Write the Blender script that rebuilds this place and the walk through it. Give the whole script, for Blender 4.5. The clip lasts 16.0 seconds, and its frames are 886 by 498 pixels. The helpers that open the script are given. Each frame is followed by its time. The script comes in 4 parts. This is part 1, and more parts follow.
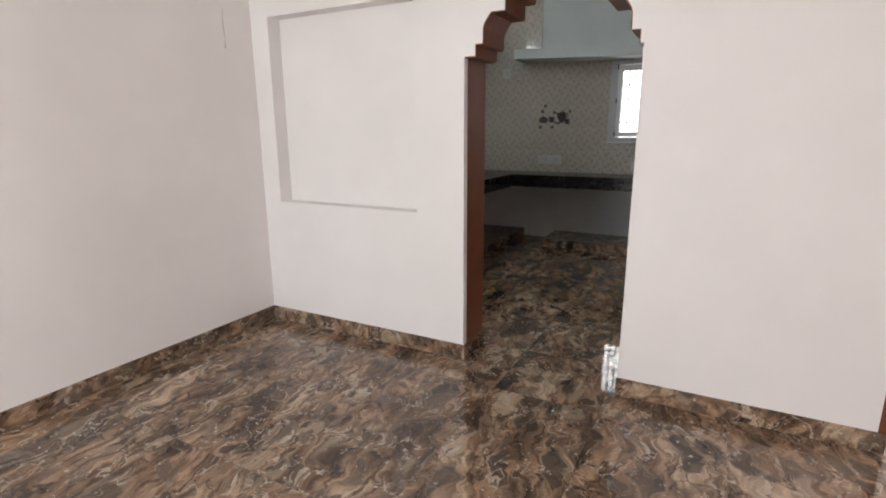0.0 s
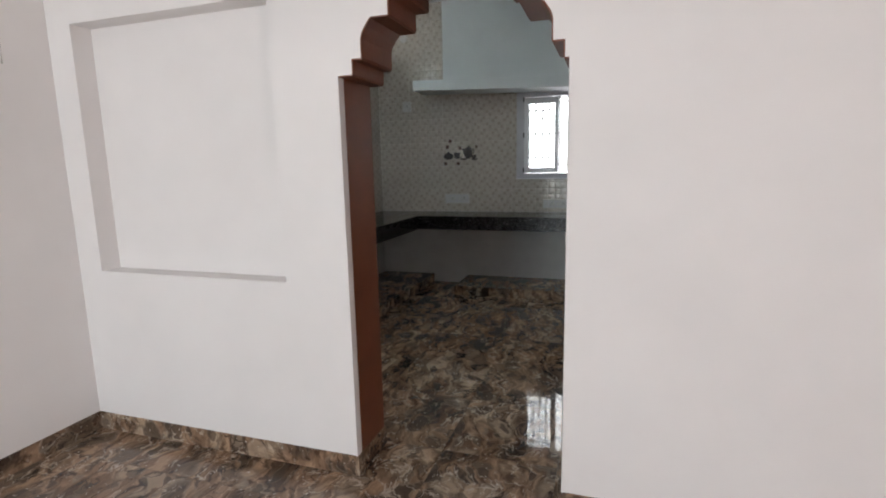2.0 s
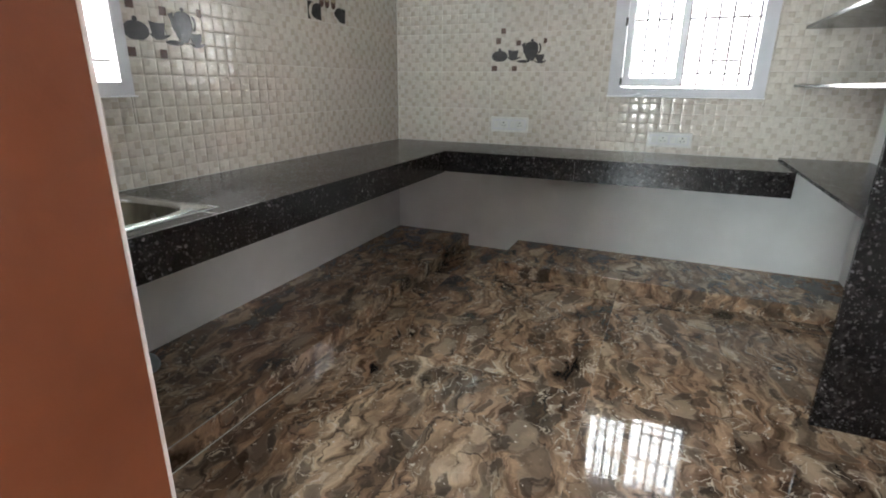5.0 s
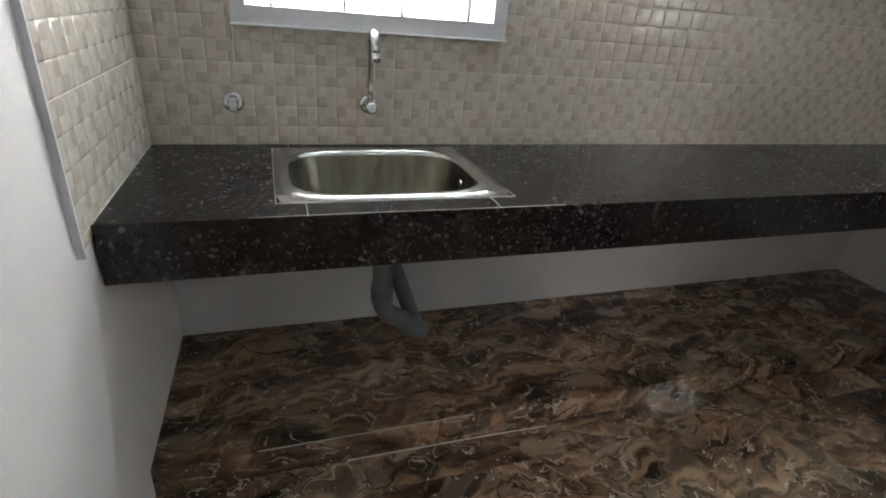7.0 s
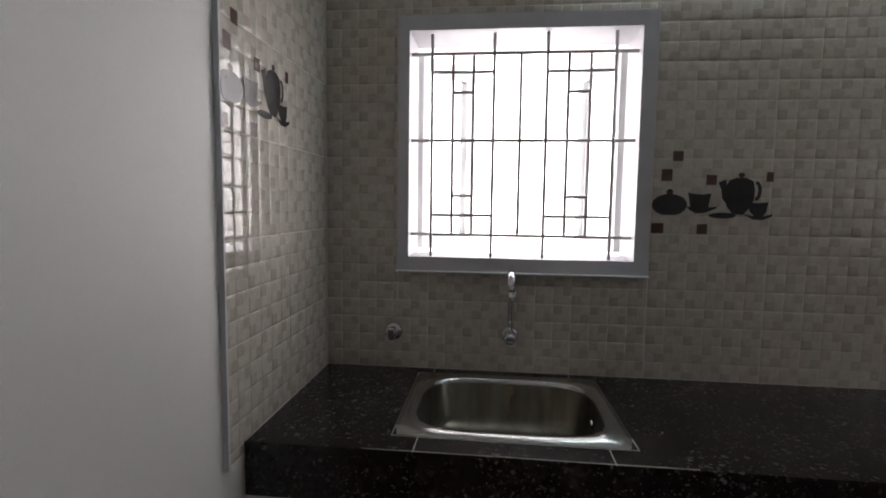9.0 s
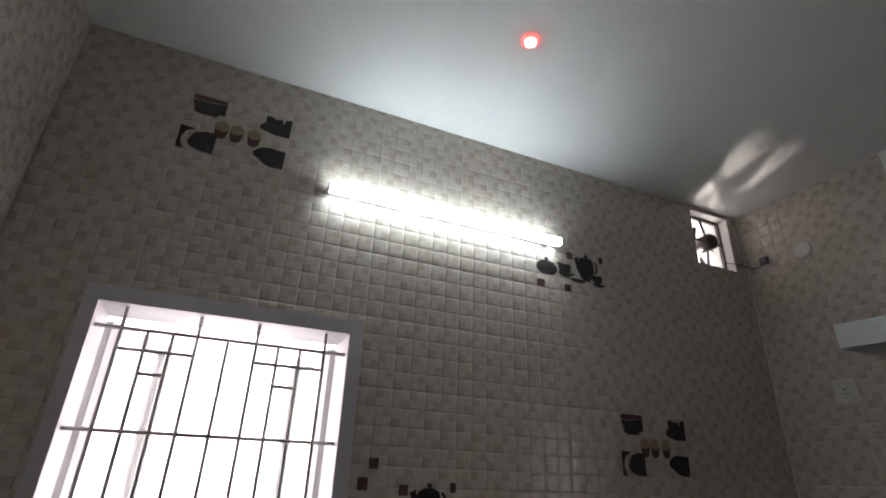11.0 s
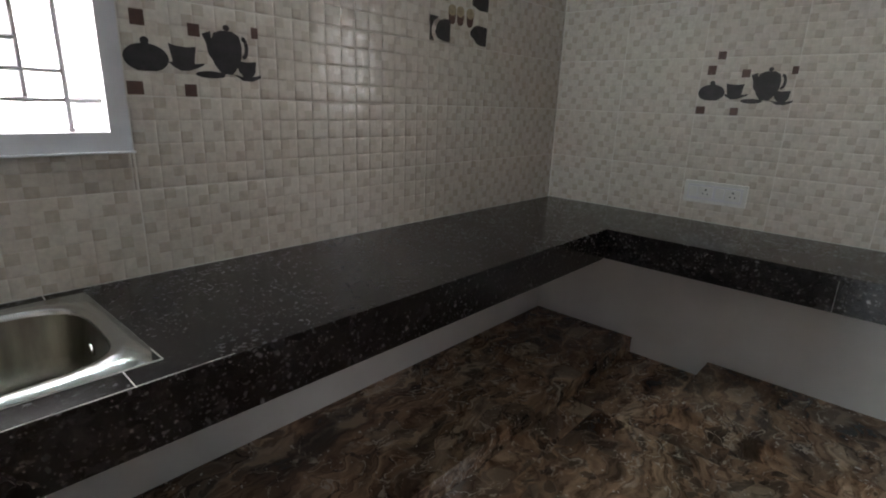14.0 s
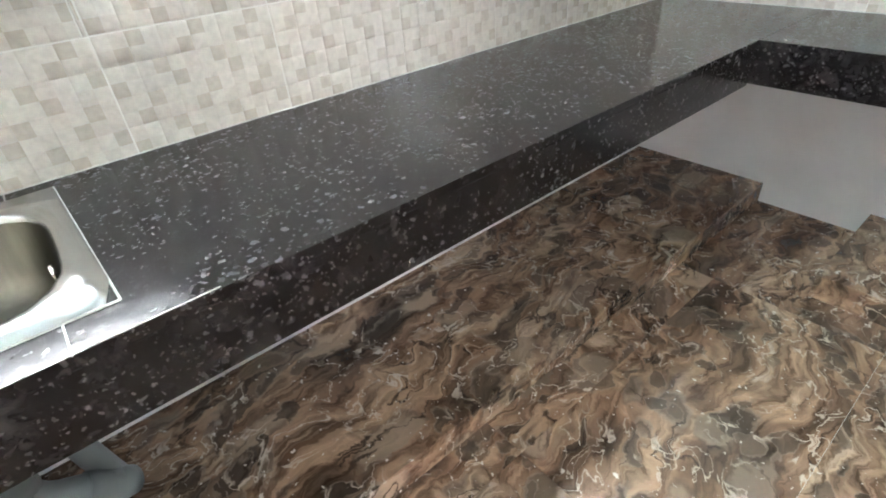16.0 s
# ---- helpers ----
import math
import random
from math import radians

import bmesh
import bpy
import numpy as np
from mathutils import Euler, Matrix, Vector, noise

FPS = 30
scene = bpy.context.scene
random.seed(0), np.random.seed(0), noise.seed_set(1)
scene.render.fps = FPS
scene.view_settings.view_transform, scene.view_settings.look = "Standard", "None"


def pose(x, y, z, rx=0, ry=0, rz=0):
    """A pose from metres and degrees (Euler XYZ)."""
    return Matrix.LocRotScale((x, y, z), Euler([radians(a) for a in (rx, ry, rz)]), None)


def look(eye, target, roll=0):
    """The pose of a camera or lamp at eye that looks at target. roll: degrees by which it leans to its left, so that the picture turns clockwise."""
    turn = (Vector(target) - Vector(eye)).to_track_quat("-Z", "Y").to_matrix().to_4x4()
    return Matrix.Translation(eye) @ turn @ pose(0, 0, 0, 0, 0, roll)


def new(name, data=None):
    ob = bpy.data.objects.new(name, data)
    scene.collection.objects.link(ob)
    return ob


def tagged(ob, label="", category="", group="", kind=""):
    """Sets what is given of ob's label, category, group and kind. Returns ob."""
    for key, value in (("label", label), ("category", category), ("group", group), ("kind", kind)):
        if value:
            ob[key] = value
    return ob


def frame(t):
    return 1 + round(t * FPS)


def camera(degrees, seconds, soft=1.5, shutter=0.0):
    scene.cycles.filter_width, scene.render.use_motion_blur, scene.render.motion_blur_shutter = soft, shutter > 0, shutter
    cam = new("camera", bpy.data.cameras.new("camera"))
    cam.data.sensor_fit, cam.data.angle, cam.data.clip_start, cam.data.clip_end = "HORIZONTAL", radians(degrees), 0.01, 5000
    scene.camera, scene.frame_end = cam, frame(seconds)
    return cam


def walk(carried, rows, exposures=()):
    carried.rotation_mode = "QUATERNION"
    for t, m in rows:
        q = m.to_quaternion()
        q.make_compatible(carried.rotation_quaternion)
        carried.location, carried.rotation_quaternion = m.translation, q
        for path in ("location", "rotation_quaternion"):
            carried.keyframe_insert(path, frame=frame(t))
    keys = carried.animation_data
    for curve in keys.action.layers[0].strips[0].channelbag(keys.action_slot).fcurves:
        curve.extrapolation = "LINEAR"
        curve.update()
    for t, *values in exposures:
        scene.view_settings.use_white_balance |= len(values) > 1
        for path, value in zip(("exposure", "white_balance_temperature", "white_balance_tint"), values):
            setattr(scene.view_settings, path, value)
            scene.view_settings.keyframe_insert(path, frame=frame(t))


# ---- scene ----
cam = camera(82.3, 16.0, soft=1.9)
PATH = [
    (0, (0.527, 1.217, 1.471), (-0.396, 2.933, 1.017), -0.3),
    (0.5, (0.526, 1.2, 1.481), (-0.19, 3.014, 1.037), -1.5),
    (1, (0.51, 1.321, 1.496), (-0.119, 3.18, 1.11), -1.7),
    (1.5, (0.467, 1.635, 1.507), (-0.156, 3.505, 1.165), -1.7),
    (2, (0.306, 1.977, 1.497), (-0.314, 3.851, 1.171), -1.2),
    (2.5, (0.193, 2.348, 1.477), (-0.402, 4.229, 1.153), -1.4),
    (3, (0.121, 2.755, 1.486), (-0.488, 4.632, 1.161), -1.4),
    (5.3, (-0.343, 4.145, 1.385), (-1.166, 5.828, 0.684), 1.8),
    (5.5, (-0.345, 4.255, 1.398), (-1.313, 5.84, 0.656), 0.5),
    (6, (-0.388, 4.46, 1.397), (-1.782, 5.66, 0.612), -0.2),
    (6.5, (-0.469, 4.613, 1.413), (-2.093, 5.426, 0.575), 2.4),
    (7, (-0.58, 4.736, 1.43), (-2.281, 5.338, 0.568), 4.9),
    (7.5, (-0.594, 4.851, 1.458), (-2.388, 5.144, 0.623), 3.0),
    (8, (-0.571, 4.928, 1.509), (-2.45, 5.024, 0.829), 2.4),
    (8.2, (-0.556, 4.961, 1.532), (-2.467, 4.986, 0.942), 1.8),
    (10.3, (-0.482, 5.094, 1.715), (-2.396, 5.072, 2.293), 1.7),
    (10.5, (-0.488, 5.117, 1.741), (-2.376, 5.289, 2.378), 1.7),
    (11, (-0.52, 5.095, 1.751), (-2.2, 5.807, 2.572), 2.2),
    (11.5, (-0.562, 5.092, 1.714), (-1.96, 6.163, 2.661), 3.5),
    (12, (-0.598, 5.124, 1.683), (-1.82, 6.388, 2.635), 4.2),
    (12.5, (-0.643, 5.141, 1.657), (-1.926, 6.583, 2.183), 2.7),
    (13, (-0.663, 5.138, 1.619), (-1.988, 6.633, 1.702), 2.2),
    (13.5, (-0.711, 5.111, 1.562), (-2.016, 6.606, 1.311), 2.0),
    (14, (-0.752, 5.087, 1.503), (-2.045, 6.508, 0.95), 2.1),
    (14.5, (-0.788, 5.034, 1.451), (-2.165, 6.265, 0.684), 1.4),
    (15, (-0.847, 5.019, 1.402), (-2.278, 5.999, 0.405), -0.6),
    (15.5, (-0.95, 5.209, 1.388), (-2.359, 6.099, 0.283), -3.3),
    (16, (-1.098, 5.445, 1.406), (-2.396, 6.454, 0.268), -4.7),
]
EXPOSURES = [(0.0, 0.50, 6750, 14), (3.0, 0.36, 6400, 11), (5.3, 2.16, 6500, 10), (6.0, 2.20, 6500, 10), (7.0, 1.72, 6500, 10), (7.5, 1.35, 6500, 11), (8.2, 0.5, 6500, 12),
             (10.3, -0.33, 6850, 20), (12.5, -0.45, 6850, 20), (13.5, 0.15, 6650, 16), (14.0, 1.15, 6500, 12), (14.5, 2.35, 6350, 9), (15.0, 3.68, 6050, 7), (15.5, 3.66, 6050, 7), (16.0, 3.5, 6100, 7)]
walk(cam, [(t, look(eye, target, roll)) for t, eye, target, roll in PATH], EXPOSURES)

# world and large lights
world = bpy.data.worlds.new("world")
scene.world = world
world.use_nodes = True
wn = world.node_tree
sky = wn.nodes.new("ShaderNodeTexSky")
sky.sky_type, sky.sun_disc = "NISHITA", False
sky.sun_elevation, sky.sun_rotation = radians(55), radians(60)
wn.links.new(sky.outputs[0], wn.nodes["Background"].inputs[0])
wn.nodes["Background"].inputs[1].default_value = 0.12


def sun_lamp(strength, direction):
    data = bpy.data.lights.new("sun", "SUN")
    data.energy, data.angle, data.color = strength, radians(0.6), (1.0, 0.95, 0.88)
    ob = new("sun", data)
    ob.matrix_world = look((0, 0, 12), (direction[0], direction[1], 12 + direction[2]))


sun_lamp(2.5, (-0.5, -0.29, -0.82))


def window_light(name, eye, target, w, h, watts, color=(1, 1, 1)):
    data = bpy.data.lights.new(name, "AREA")
    data.shape, data.size, data.size_y, data.energy, data.color = "RECTANGLE", w, h, watts, color
    ob = new(name, data)
    ob.matrix_world = look(eye, target)
    return ob


window_light("hall_window_light", (-1.5, -1.78, 1.4), (-2.4, 3.0, 0.7), 1.75, 1.55, 88, (0.86, 0.97, 1.0))
window_light("hall_door_light", (4.42, -0.6, 1.5), (-2.0, -2.5, 1.1), 1.8, 1.8, 58, (1.0, 0.87, 0.85))


def fan_bounce_spot():
    """A spot lamp added outside, standing in for daylight bounced up through the exhaust fan."""
    data = bpy.data.lights.new("fan_bounce_lamp", "SPOT")
    data.energy, data.spot_size, data.spot_blend, data.shadow_soft_size, data.color = 340, radians(26), 0.2, 0.10, (1.0, 0.95, 0.88)
    new("fan_bounce_lamp", data).matrix_world = look((-4.1, 8.45, 2.41), (-2.65, 7.85, 3.27))


fan_bounce_spot()
window_light("far_room_light", (5.12, 6.2, 1.5), (2.5, 6.4, 0.9), 2.0, 1.5, 120, (1.0, 1.0, 1.0))

# ---- measures ----
XS = -2.55        # face of the tiles on the sink wall
YN = 4.32         # face of the tiles on the near kitchen wall
YB = 8.120        # face of the tiles on the back wall
XR = 0.914        # right wall of the kitchen
YH = 4.008        # hall face of the arch wall
XL = -2.529        # left wall of the hall
ZC = 3.43         # ceiling
ZW = 0.917        # top of the worktop
TW, TH = 0.4335, 0.29


# ---- materials ----
def material(name):
    m = bpy.data.materials.new(name)
    m.use_nodes = True
    return m, m.node_tree, m.node_tree.nodes["Principled BSDF"]


def node(nt, kind, **values):
    n = nt.nodes.new(kind)
    for k, v in values.items():
        n.inputs[k].default_value = v
    return n


def ramp(nt, stops, fac, mode="LINEAR"):
    n = nt.nodes.new("ShaderNodeValToRGB")
    n.color_ramp.interpolation = mode
    while len(n.color_ramp.elements) < len(stops):
        n.color_ramp.elements.new(0.5)
    for e, (p, c) in zip(n.color_ramp.elements, stops):
        e.position, e.color = p, (*c, 1)
    nt.links.new(fac, n.inputs[0])
    return n.outputs[0]


def mixed(nt, a, b, fac, blend="MIX"):
    n = nt.nodes.new("ShaderNodeMix")
    n.data_type, n.blend_type = "RGBA", blend
    for sock, v in ((n.inputs[0], fac), (n.inputs[6], a), (n.inputs[7], b)):
        if isinstance(v, bpy.types.NodeSocket):
            nt.links.new(v, sock)
        elif isinstance(v, (int, float)):
            sock.default_value = v
        else:
            sock.default_value = (*v, 1)
    return n.outputs[2]


def bumped(nt, bsdf, height, strength, distance):
    b = node(nt, "ShaderNodeBump", Strength=strength, Distance=distance)
    nt.links.new(height, b.inputs["Height"])
    nt.links.new(b.outputs[0], bsdf.inputs["Normal"])


def places(nt, scale=(1, 1, 1), turn=(0, 0, 0), per_object=0.0):
    """World-true position, turned and stretched; shifted from object to object."""
    geo = nt.nodes.new("ShaderNodeNewGeometry")
    out = geo.outputs["Position"]
    if per_object:
        info = nt.nodes.new("ShaderNodeObjectInfo")
        mul = nt.nodes.new("ShaderNodeMath")
        mul.operation = "MULTIPLY"
        mul.inputs[1].default_value = per_object
        nt.links.new(info.outputs["Random"], mul.inputs[0])
        add = nt.nodes.new("ShaderNodeVectorMath")
        add.operation = "ADD"
        nt.links.new(out, add.inputs[0])
        nt.links.new(mul.outputs[0], add.inputs[1])
        out = add.outputs[0]
    mp = nt.nodes.new("ShaderNodeMapping")
    mp.inputs["Scale"].default_value = scale
    mp.inputs["Rotation"].default_value = [radians(a) for a in turn]
    nt.links.new(out, mp.inputs[0])
    return mp.outputs[0]


def noise_of(nt, vec, scale, detail=4.0, rough=0.55, distort=0.0):
    n = node(nt, "ShaderNodeTexNoise", Scale=scale, Detail=detail, Roughness=rough, Distortion=distort)
    nt.links.new(vec, n.inputs["Vector"])
    return n.outputs["Fac"]


def paint(name, color, rough=0.6, bump=0.25, stain=0.06, soft=2.2):
    m, nt, b = material(name)
    vec = places(nt)
    big = noise_of(nt, vec, soft, 3)
    dark = tuple(c * (1 - stain) for c in color)
    light = tuple(min(0.9, c * (1 + stain * 0.5)) for c in color)
    nt.links.new(ramp(nt, [(0.3, dark), (0.7, light)], big), b.inputs["Base Color"])
    b.inputs["Roughness"].default_value = rough
    bumped(nt, b, noise_of(nt, vec, 60, 5), bump, 0.002)
    return m


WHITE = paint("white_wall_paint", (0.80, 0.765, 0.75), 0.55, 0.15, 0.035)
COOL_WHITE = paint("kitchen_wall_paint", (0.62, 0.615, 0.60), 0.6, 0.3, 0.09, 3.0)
LOFT = paint("loft_paint", (0.73, 0.765, 0.765), 0.6, 0.25, 0.05)
CEIL = paint("ceiling_paint", (0.78, 0.79, 0.78), 0.7, 0.2, 0.03)
BROWN = paint("brown_trim_paint", (0.17, 0.050, 0.018), 0.5, 0.35, 0.18, 6)
FRAME = paint("window_frame_paint", (0.57, 0.56, 0.59), 0.5, 0.2, 0.08, 8)
SASH = paint("sash_paint", (0.75, 0.75, 0.77), 0.4, 0.1, 0.04, 5)
IRON = paint("grille_paint", (0.22, 0.20, 0.21), 0.5, 0.2, 0.1, 12)
# Sink window bars: the daylight's bloom over them is put into a paler colour.
IRON_BLOOM = paint("bloom_grey_grille", (0.62, 0.60, 0.60), 0.4, 0.2, 0.1, 12)
PVC = paint("grey_pvc", (0.15, 0.165, 0.165), 0.45, 0.1, 0.15, 9)
PLASTIC = paint("white_plastic", (0.74, 0.74, 0.72), 0.3, 0.0, 0.02)
COVER = paint("film_covered_plastic", (0.60, 0.59, 0.56), 0.35, 0.0, 0.10, 25)
DARK = paint("dark_plastic", (0.03, 0.03, 0.03), 0.4, 0.1, 0.1)
PRINT = paint("dark_print", (0.035, 0.030, 0.032), 0.25, 0.0, 0.3, 30)
PRINT_BROWN = paint("brown_print", (0.10, 0.055, 0.045), 0.25, 0.0, 0.2, 30)
PRINT_TAN = paint("tan_print", (0.34, 0.27, 0.18), 0.25, 0.0, 0.25, 40)
GROUT = paint("grout", (0.55, 0.53, 0.49), 0.85, 0.3, 0.15, 20)
TILE_GROUT = paint("tile_grout", (0.62, 0.585, 0.535), 0.8, 0.2, 0.06, 15)


def warped(nt, vec, scale, amount, detail=3.0):
    """A position pushed about by a noise."""
    n = node(nt, "ShaderNodeTexNoise", Scale=scale, Detail=detail, Roughness=0.55)
    nt.links.new(vec, n.inputs["Vector"])
    add = nt.nodes.new("ShaderNodeVectorMath")
    add.operation = "MULTIPLY_ADD"
    nt.links.new(n.outputs["Color"], add.inputs[0])
    add.inputs[1].default_value = amount
    nt.links.new(vec, add.inputs[2])
    return add.outputs[0]


def stretched(nt, vec, scale):
    st = nt.nodes.new("ShaderNodeMapping")
    st.inputs["Scale"].default_value = scale
    nt.links.new(vec, st.inputs[0])
    return st.outputs[0]


def shards(nt, vec, cut, edge):
    """Irregular blobs: their mask, a random value each, and the line round them."""
    vo = node(nt, "ShaderNodeTexVoronoi", Scale=1.0, Randomness=1.0)
    nt.links.new(vec, vo.inputs["Vector"])
    sep = nt.nodes.new("ShaderNodeSeparateColor")
    nt.links.new(vo.outputs["Color"], sep.inputs[0])
    keep = ramp(nt, [(cut, (0, 0, 0)), (cut + 0.02, (1, 1, 1))], sep.outputs[0])
    inner = ramp(nt, [(edge - 0.04, (1, 1, 1)), (edge + 0.07, (0, 0, 0))], vo.outputs["Distance"])
    ring = ramp(nt, [(edge - 0.05, (0, 0, 0)), (edge + 0.02, (0.8, 0.8, 0.8)), (edge + 0.08, (0, 0, 0))], vo.outputs["Distance"])
    return mixed(nt, keep, inner, 1.0, "MULTIPLY"), sep.outputs[1], mixed(nt, keep, ring, 1.0, "MULTIPLY")


def marble():
    m, nt, b = material("brown_marble")
    vec = places(nt, (1, 1, 1), (0, 0, -8), 37.0)
    soft = warped(nt, vec, 2.4, (0.22, 0.26, 0.0), 2.0)
    jag = warped(nt, soft, 10.0, (0.13, 0.15, 0.0), 5.0)
    # broad tan and brown flow
    flow = noise_of(nt, stretched(nt, jag, (4.6, 1.9, 4.0)), 1.0, 3, 0.5, 0.3)
    col = ramp(nt, [(0.30, (0.050, 0.035, 0.027)), (0.40, (0.115, 0.076, 0.055)), (0.47, (0.235, 0.155, 0.108)),
                    (0.52, (0.300, 0.205, 0.145)), (0.565, (0.165, 0.112, 0.080)), (0.62, (0.36, 0.265, 0.195)), (0.72, (0.44, 0.36, 0.29))], flow)
    # fine streaks along the flow
    fine = noise_of(nt, stretched(nt, jag, (24.0, 5.0, 10.0)), 1.0, 4, 0.6, 0.8)
    col = mixed(nt, col, ramp(nt, [(0.36, (0.42, 0.38, 0.35)), (0.50, (1, 1, 1)), (0.64, (1.40, 1.40, 1.38))], fine), 1.0, "MULTIPLY")
    # pale patches, then grey-brown shards in two sizes
    mask, rnd, ring = shards(nt, stretched(nt, jag, (6.5, 3.6, 5.0)), 0.66, 0.40)
    col = mixed(nt, col, ramp(nt, [(0.0, (0.25, 0.20, 0.16)), (1.0, (0.46, 0.36, 0.275))], rnd), mixed(nt, mask, (0.65, 0.65, 0.65), 1.0, "MULTIPLY"))
    col = mixed(nt, col, (0.060, 0.042, 0.032), mixed(nt, ring, (0.6, 0.6, 0.6), 1.0, "MULTIPLY"))
    moved = warped(nt, jag, 1.2, (0.5, 0.5, 0.0), 0.0)
    for size, cut, edge, strength in (((7.5, 3.9, 5.0), 0.66, 0.44, 0.75), ((17.0, 10.0, 9.0), 0.70, 0.46, 0.70)):
        mask, rnd, ring = shards(nt, stretched(nt, moved, size), cut, edge)
        grey = ramp(nt, [(0.0, (0.026, 0.021, 0.019)), (0.45, (0.058, 0.046, 0.038)), (1.0, (0.155, 0.120, 0.096))], rnd)
        col = mixed(nt, col, grey, mixed(nt, mask, (strength,) * 3, 1.0, "MULTIPLY"))
        col = mixed(nt, col, (0.36, 0.30, 0.25), mixed(nt, ring, (0.35, 0.35, 0.35), 1.0, "MULTIPLY"))
    # dark cracks and clustered pale squiggles
    crack = ramp(nt, [(0.480, (0, 0, 0)), (0.497, (0.9, 0.9, 0.9)), (0.503, (0.9, 0.9, 0.9)), (0.518, (0, 0, 0))], noise_of(nt, stretched(nt, jag, (6.0, 3.4, 5.0)), 1.0, 3, 0.5, 0.6))
    gate = ramp(nt, [(0.44, (0, 0, 0)), (0.56, (1, 1, 1))], noise_of(nt, vec, 4.1, 2))
    col = mixed(nt, col, (0.032, 0.022, 0.018), mixed(nt, crack, gate, 1.0, "MULTIPLY"))
    squig = ramp(nt, [(0.478, (0, 0, 0)), (0.497, (0.8, 0.8, 0.8)), (0.503, (0.8, 0.8, 0.8)), (0.522, (0, 0, 0))],
                 noise_of(nt, stretched(nt, jag, (13.0, 8.5, 8.0)), 1.0, 2, 0.5, 0.5))
    gate2 = ramp(nt, [(0.47, (0, 0, 0)), (0.57, (1, 1, 1))], noise_of(nt, soft, 4.3, 3, 0.6))
    col = mixed(nt, col, (0.56, 0.49, 0.43), mixed(nt, squig, gate2, 1.0, "MULTIPLY"))
    fleck = ramp(nt, [(0.68, (0, 0, 0)), (0.72, (0.9, 0.9, 0.9))], noise_of(nt, vec, 42, 2, 0.6, 0.4))
    col = mixed(nt, col, (0.60, 0.55, 0.51), fleck)
    col = mixed(nt, col, (1.0, 0.945, 0.865), 1.0, "MULTIPLY")
    nt.links.new(col, b.inputs["Base Color"])
    r = ramp(nt, [(0.3, (0.02, 0.02, 0.02)), (0.8, (0.06, 0.06, 0.06))], noise_of(nt, vec, 5, 4))
    nt.links.new(r, b.inputs["Roughness"])
    bumped(nt, b, noise_of(nt, vec, 3.0, 2), 0.012, 0.01)
    return m


MARBLE = marble()


def granite():
    m, nt, b = material("black_granite")
    vec = places(nt)
    col = ramp(nt, [(0.38, (0.006, 0.005, 0.005)), (0.57, (0.014, 0.011, 0.011)), (0.70, (0.034, 0.028, 0.028))],
               noise_of(nt, vec, 26, 5, 0.65, 0.4))
    flecks = None
    bent = warped(nt, vec, 34.0, (0.035, 0.035, 0.035))
    patchy = ramp(nt, [(0.36, (0.35, 0.35, 0.35)), (0.58, (1, 1, 1))], noise_of(nt, vec, 6, 3, 0.6))
    for scale, keep, span, pale in ((60.0, 0.70, 0.47, 1.0), (120.0, 0.71, 0.48, 0.7)):
        vo = node(nt, "ShaderNodeTexVoronoi", Scale=scale, Randomness=1.0)
        nt.links.new(bent, vo.inputs["Vector"])
        sep = nt.nodes.new("ShaderNodeSeparateColor")
        nt.links.new(vo.outputs["Color"], sep.inputs[0])
        pick = ramp(nt, [(keep, (0, 0, 0)), (keep + 0.16, (0.9, 0.9, 0.9))], sep.outputs[0])
        core = ramp(nt, [(span - 0.2, (1, 1, 1)), (span + 0.06, (0, 0, 0))], vo.outputs["Distance"])
        tone = ramp(nt, [(0.0, (0.012, 0.010, 0.010)), (0.5, (0.026, 0.022, 0.023)), (0.85, (0.068 * pale, 0.060 * pale, 0.063 * pale)),
                         (1.0, (0.165 * pale, 0.150 * pale, 0.154 * pale))], sep.outputs[1])
        f = mixed(nt, mixed(nt, pick, core, 1.0, "MULTIPLY"), patchy, 1.0, "MULTIPLY")
        col = mixed(nt, col, tone, f)
        flecks = f if flecks is None else mixed(nt, flecks, f, 1.0, "LIGHTEN")
    nt.links.new(col, b.inputs["Base Color"])
    nt.links.new(ramp(nt, [(0.0, (0.19, 0.19, 0.19)), (0.6, (0.32, 0.32, 0.32))], flecks), b.inputs["Roughness"])
    nt.links.new(ramp(nt, [(0.0, (0.36, 0.36, 0.36)), (0.6, (0.8, 0.8, 0.8))], flecks), b.inputs["Specular IOR Level"])
    bumped(nt, b, noise_of(nt, vec, 45, 3), 0.04, 0.002)
    return m


GRANITE = granite()


def ceramic(name, color):
    m, nt, b = material(name)
    vec = places(nt)
    info = nt.nodes.new("ShaderNodeObjectInfo")
    fleck = noise_of(nt, vec, 55, 4, 0.6)
    col = ramp(nt, [(0.35, tuple(c * 0.92 for c in color)), (0.65, tuple(c * 1.07 for c in color))], fleck)
    tint = ramp(nt, [(0.0, (0.96, 0.96, 0.95)), (1.0, (1.0, 1.0, 1.0))], info.outputs["Random"])
    nt.links.new(mixed(nt, col, tint, 1.0, "MULTIPLY"), b.inputs["Base Color"])
    b.inputs["Roughness"].default_value = 0.07
    bumped(nt, b, noise_of(nt, vec, 12, 2), 0.05, 0.002)
    return m


CELL_LIGHT = ceramic("tile_glaze_cream", (0.58, 0.53, 0.47))
CELL_MID = ceramic("tile_glaze_beige", (0.55, 0.495, 0.435))
CELL_DARK = ceramic("tile_glaze_taupe", (0.475, 0.412, 0.348))
TILE_SLOTS = (CELL_LIGHT, CELL_MID, CELL_DARK)


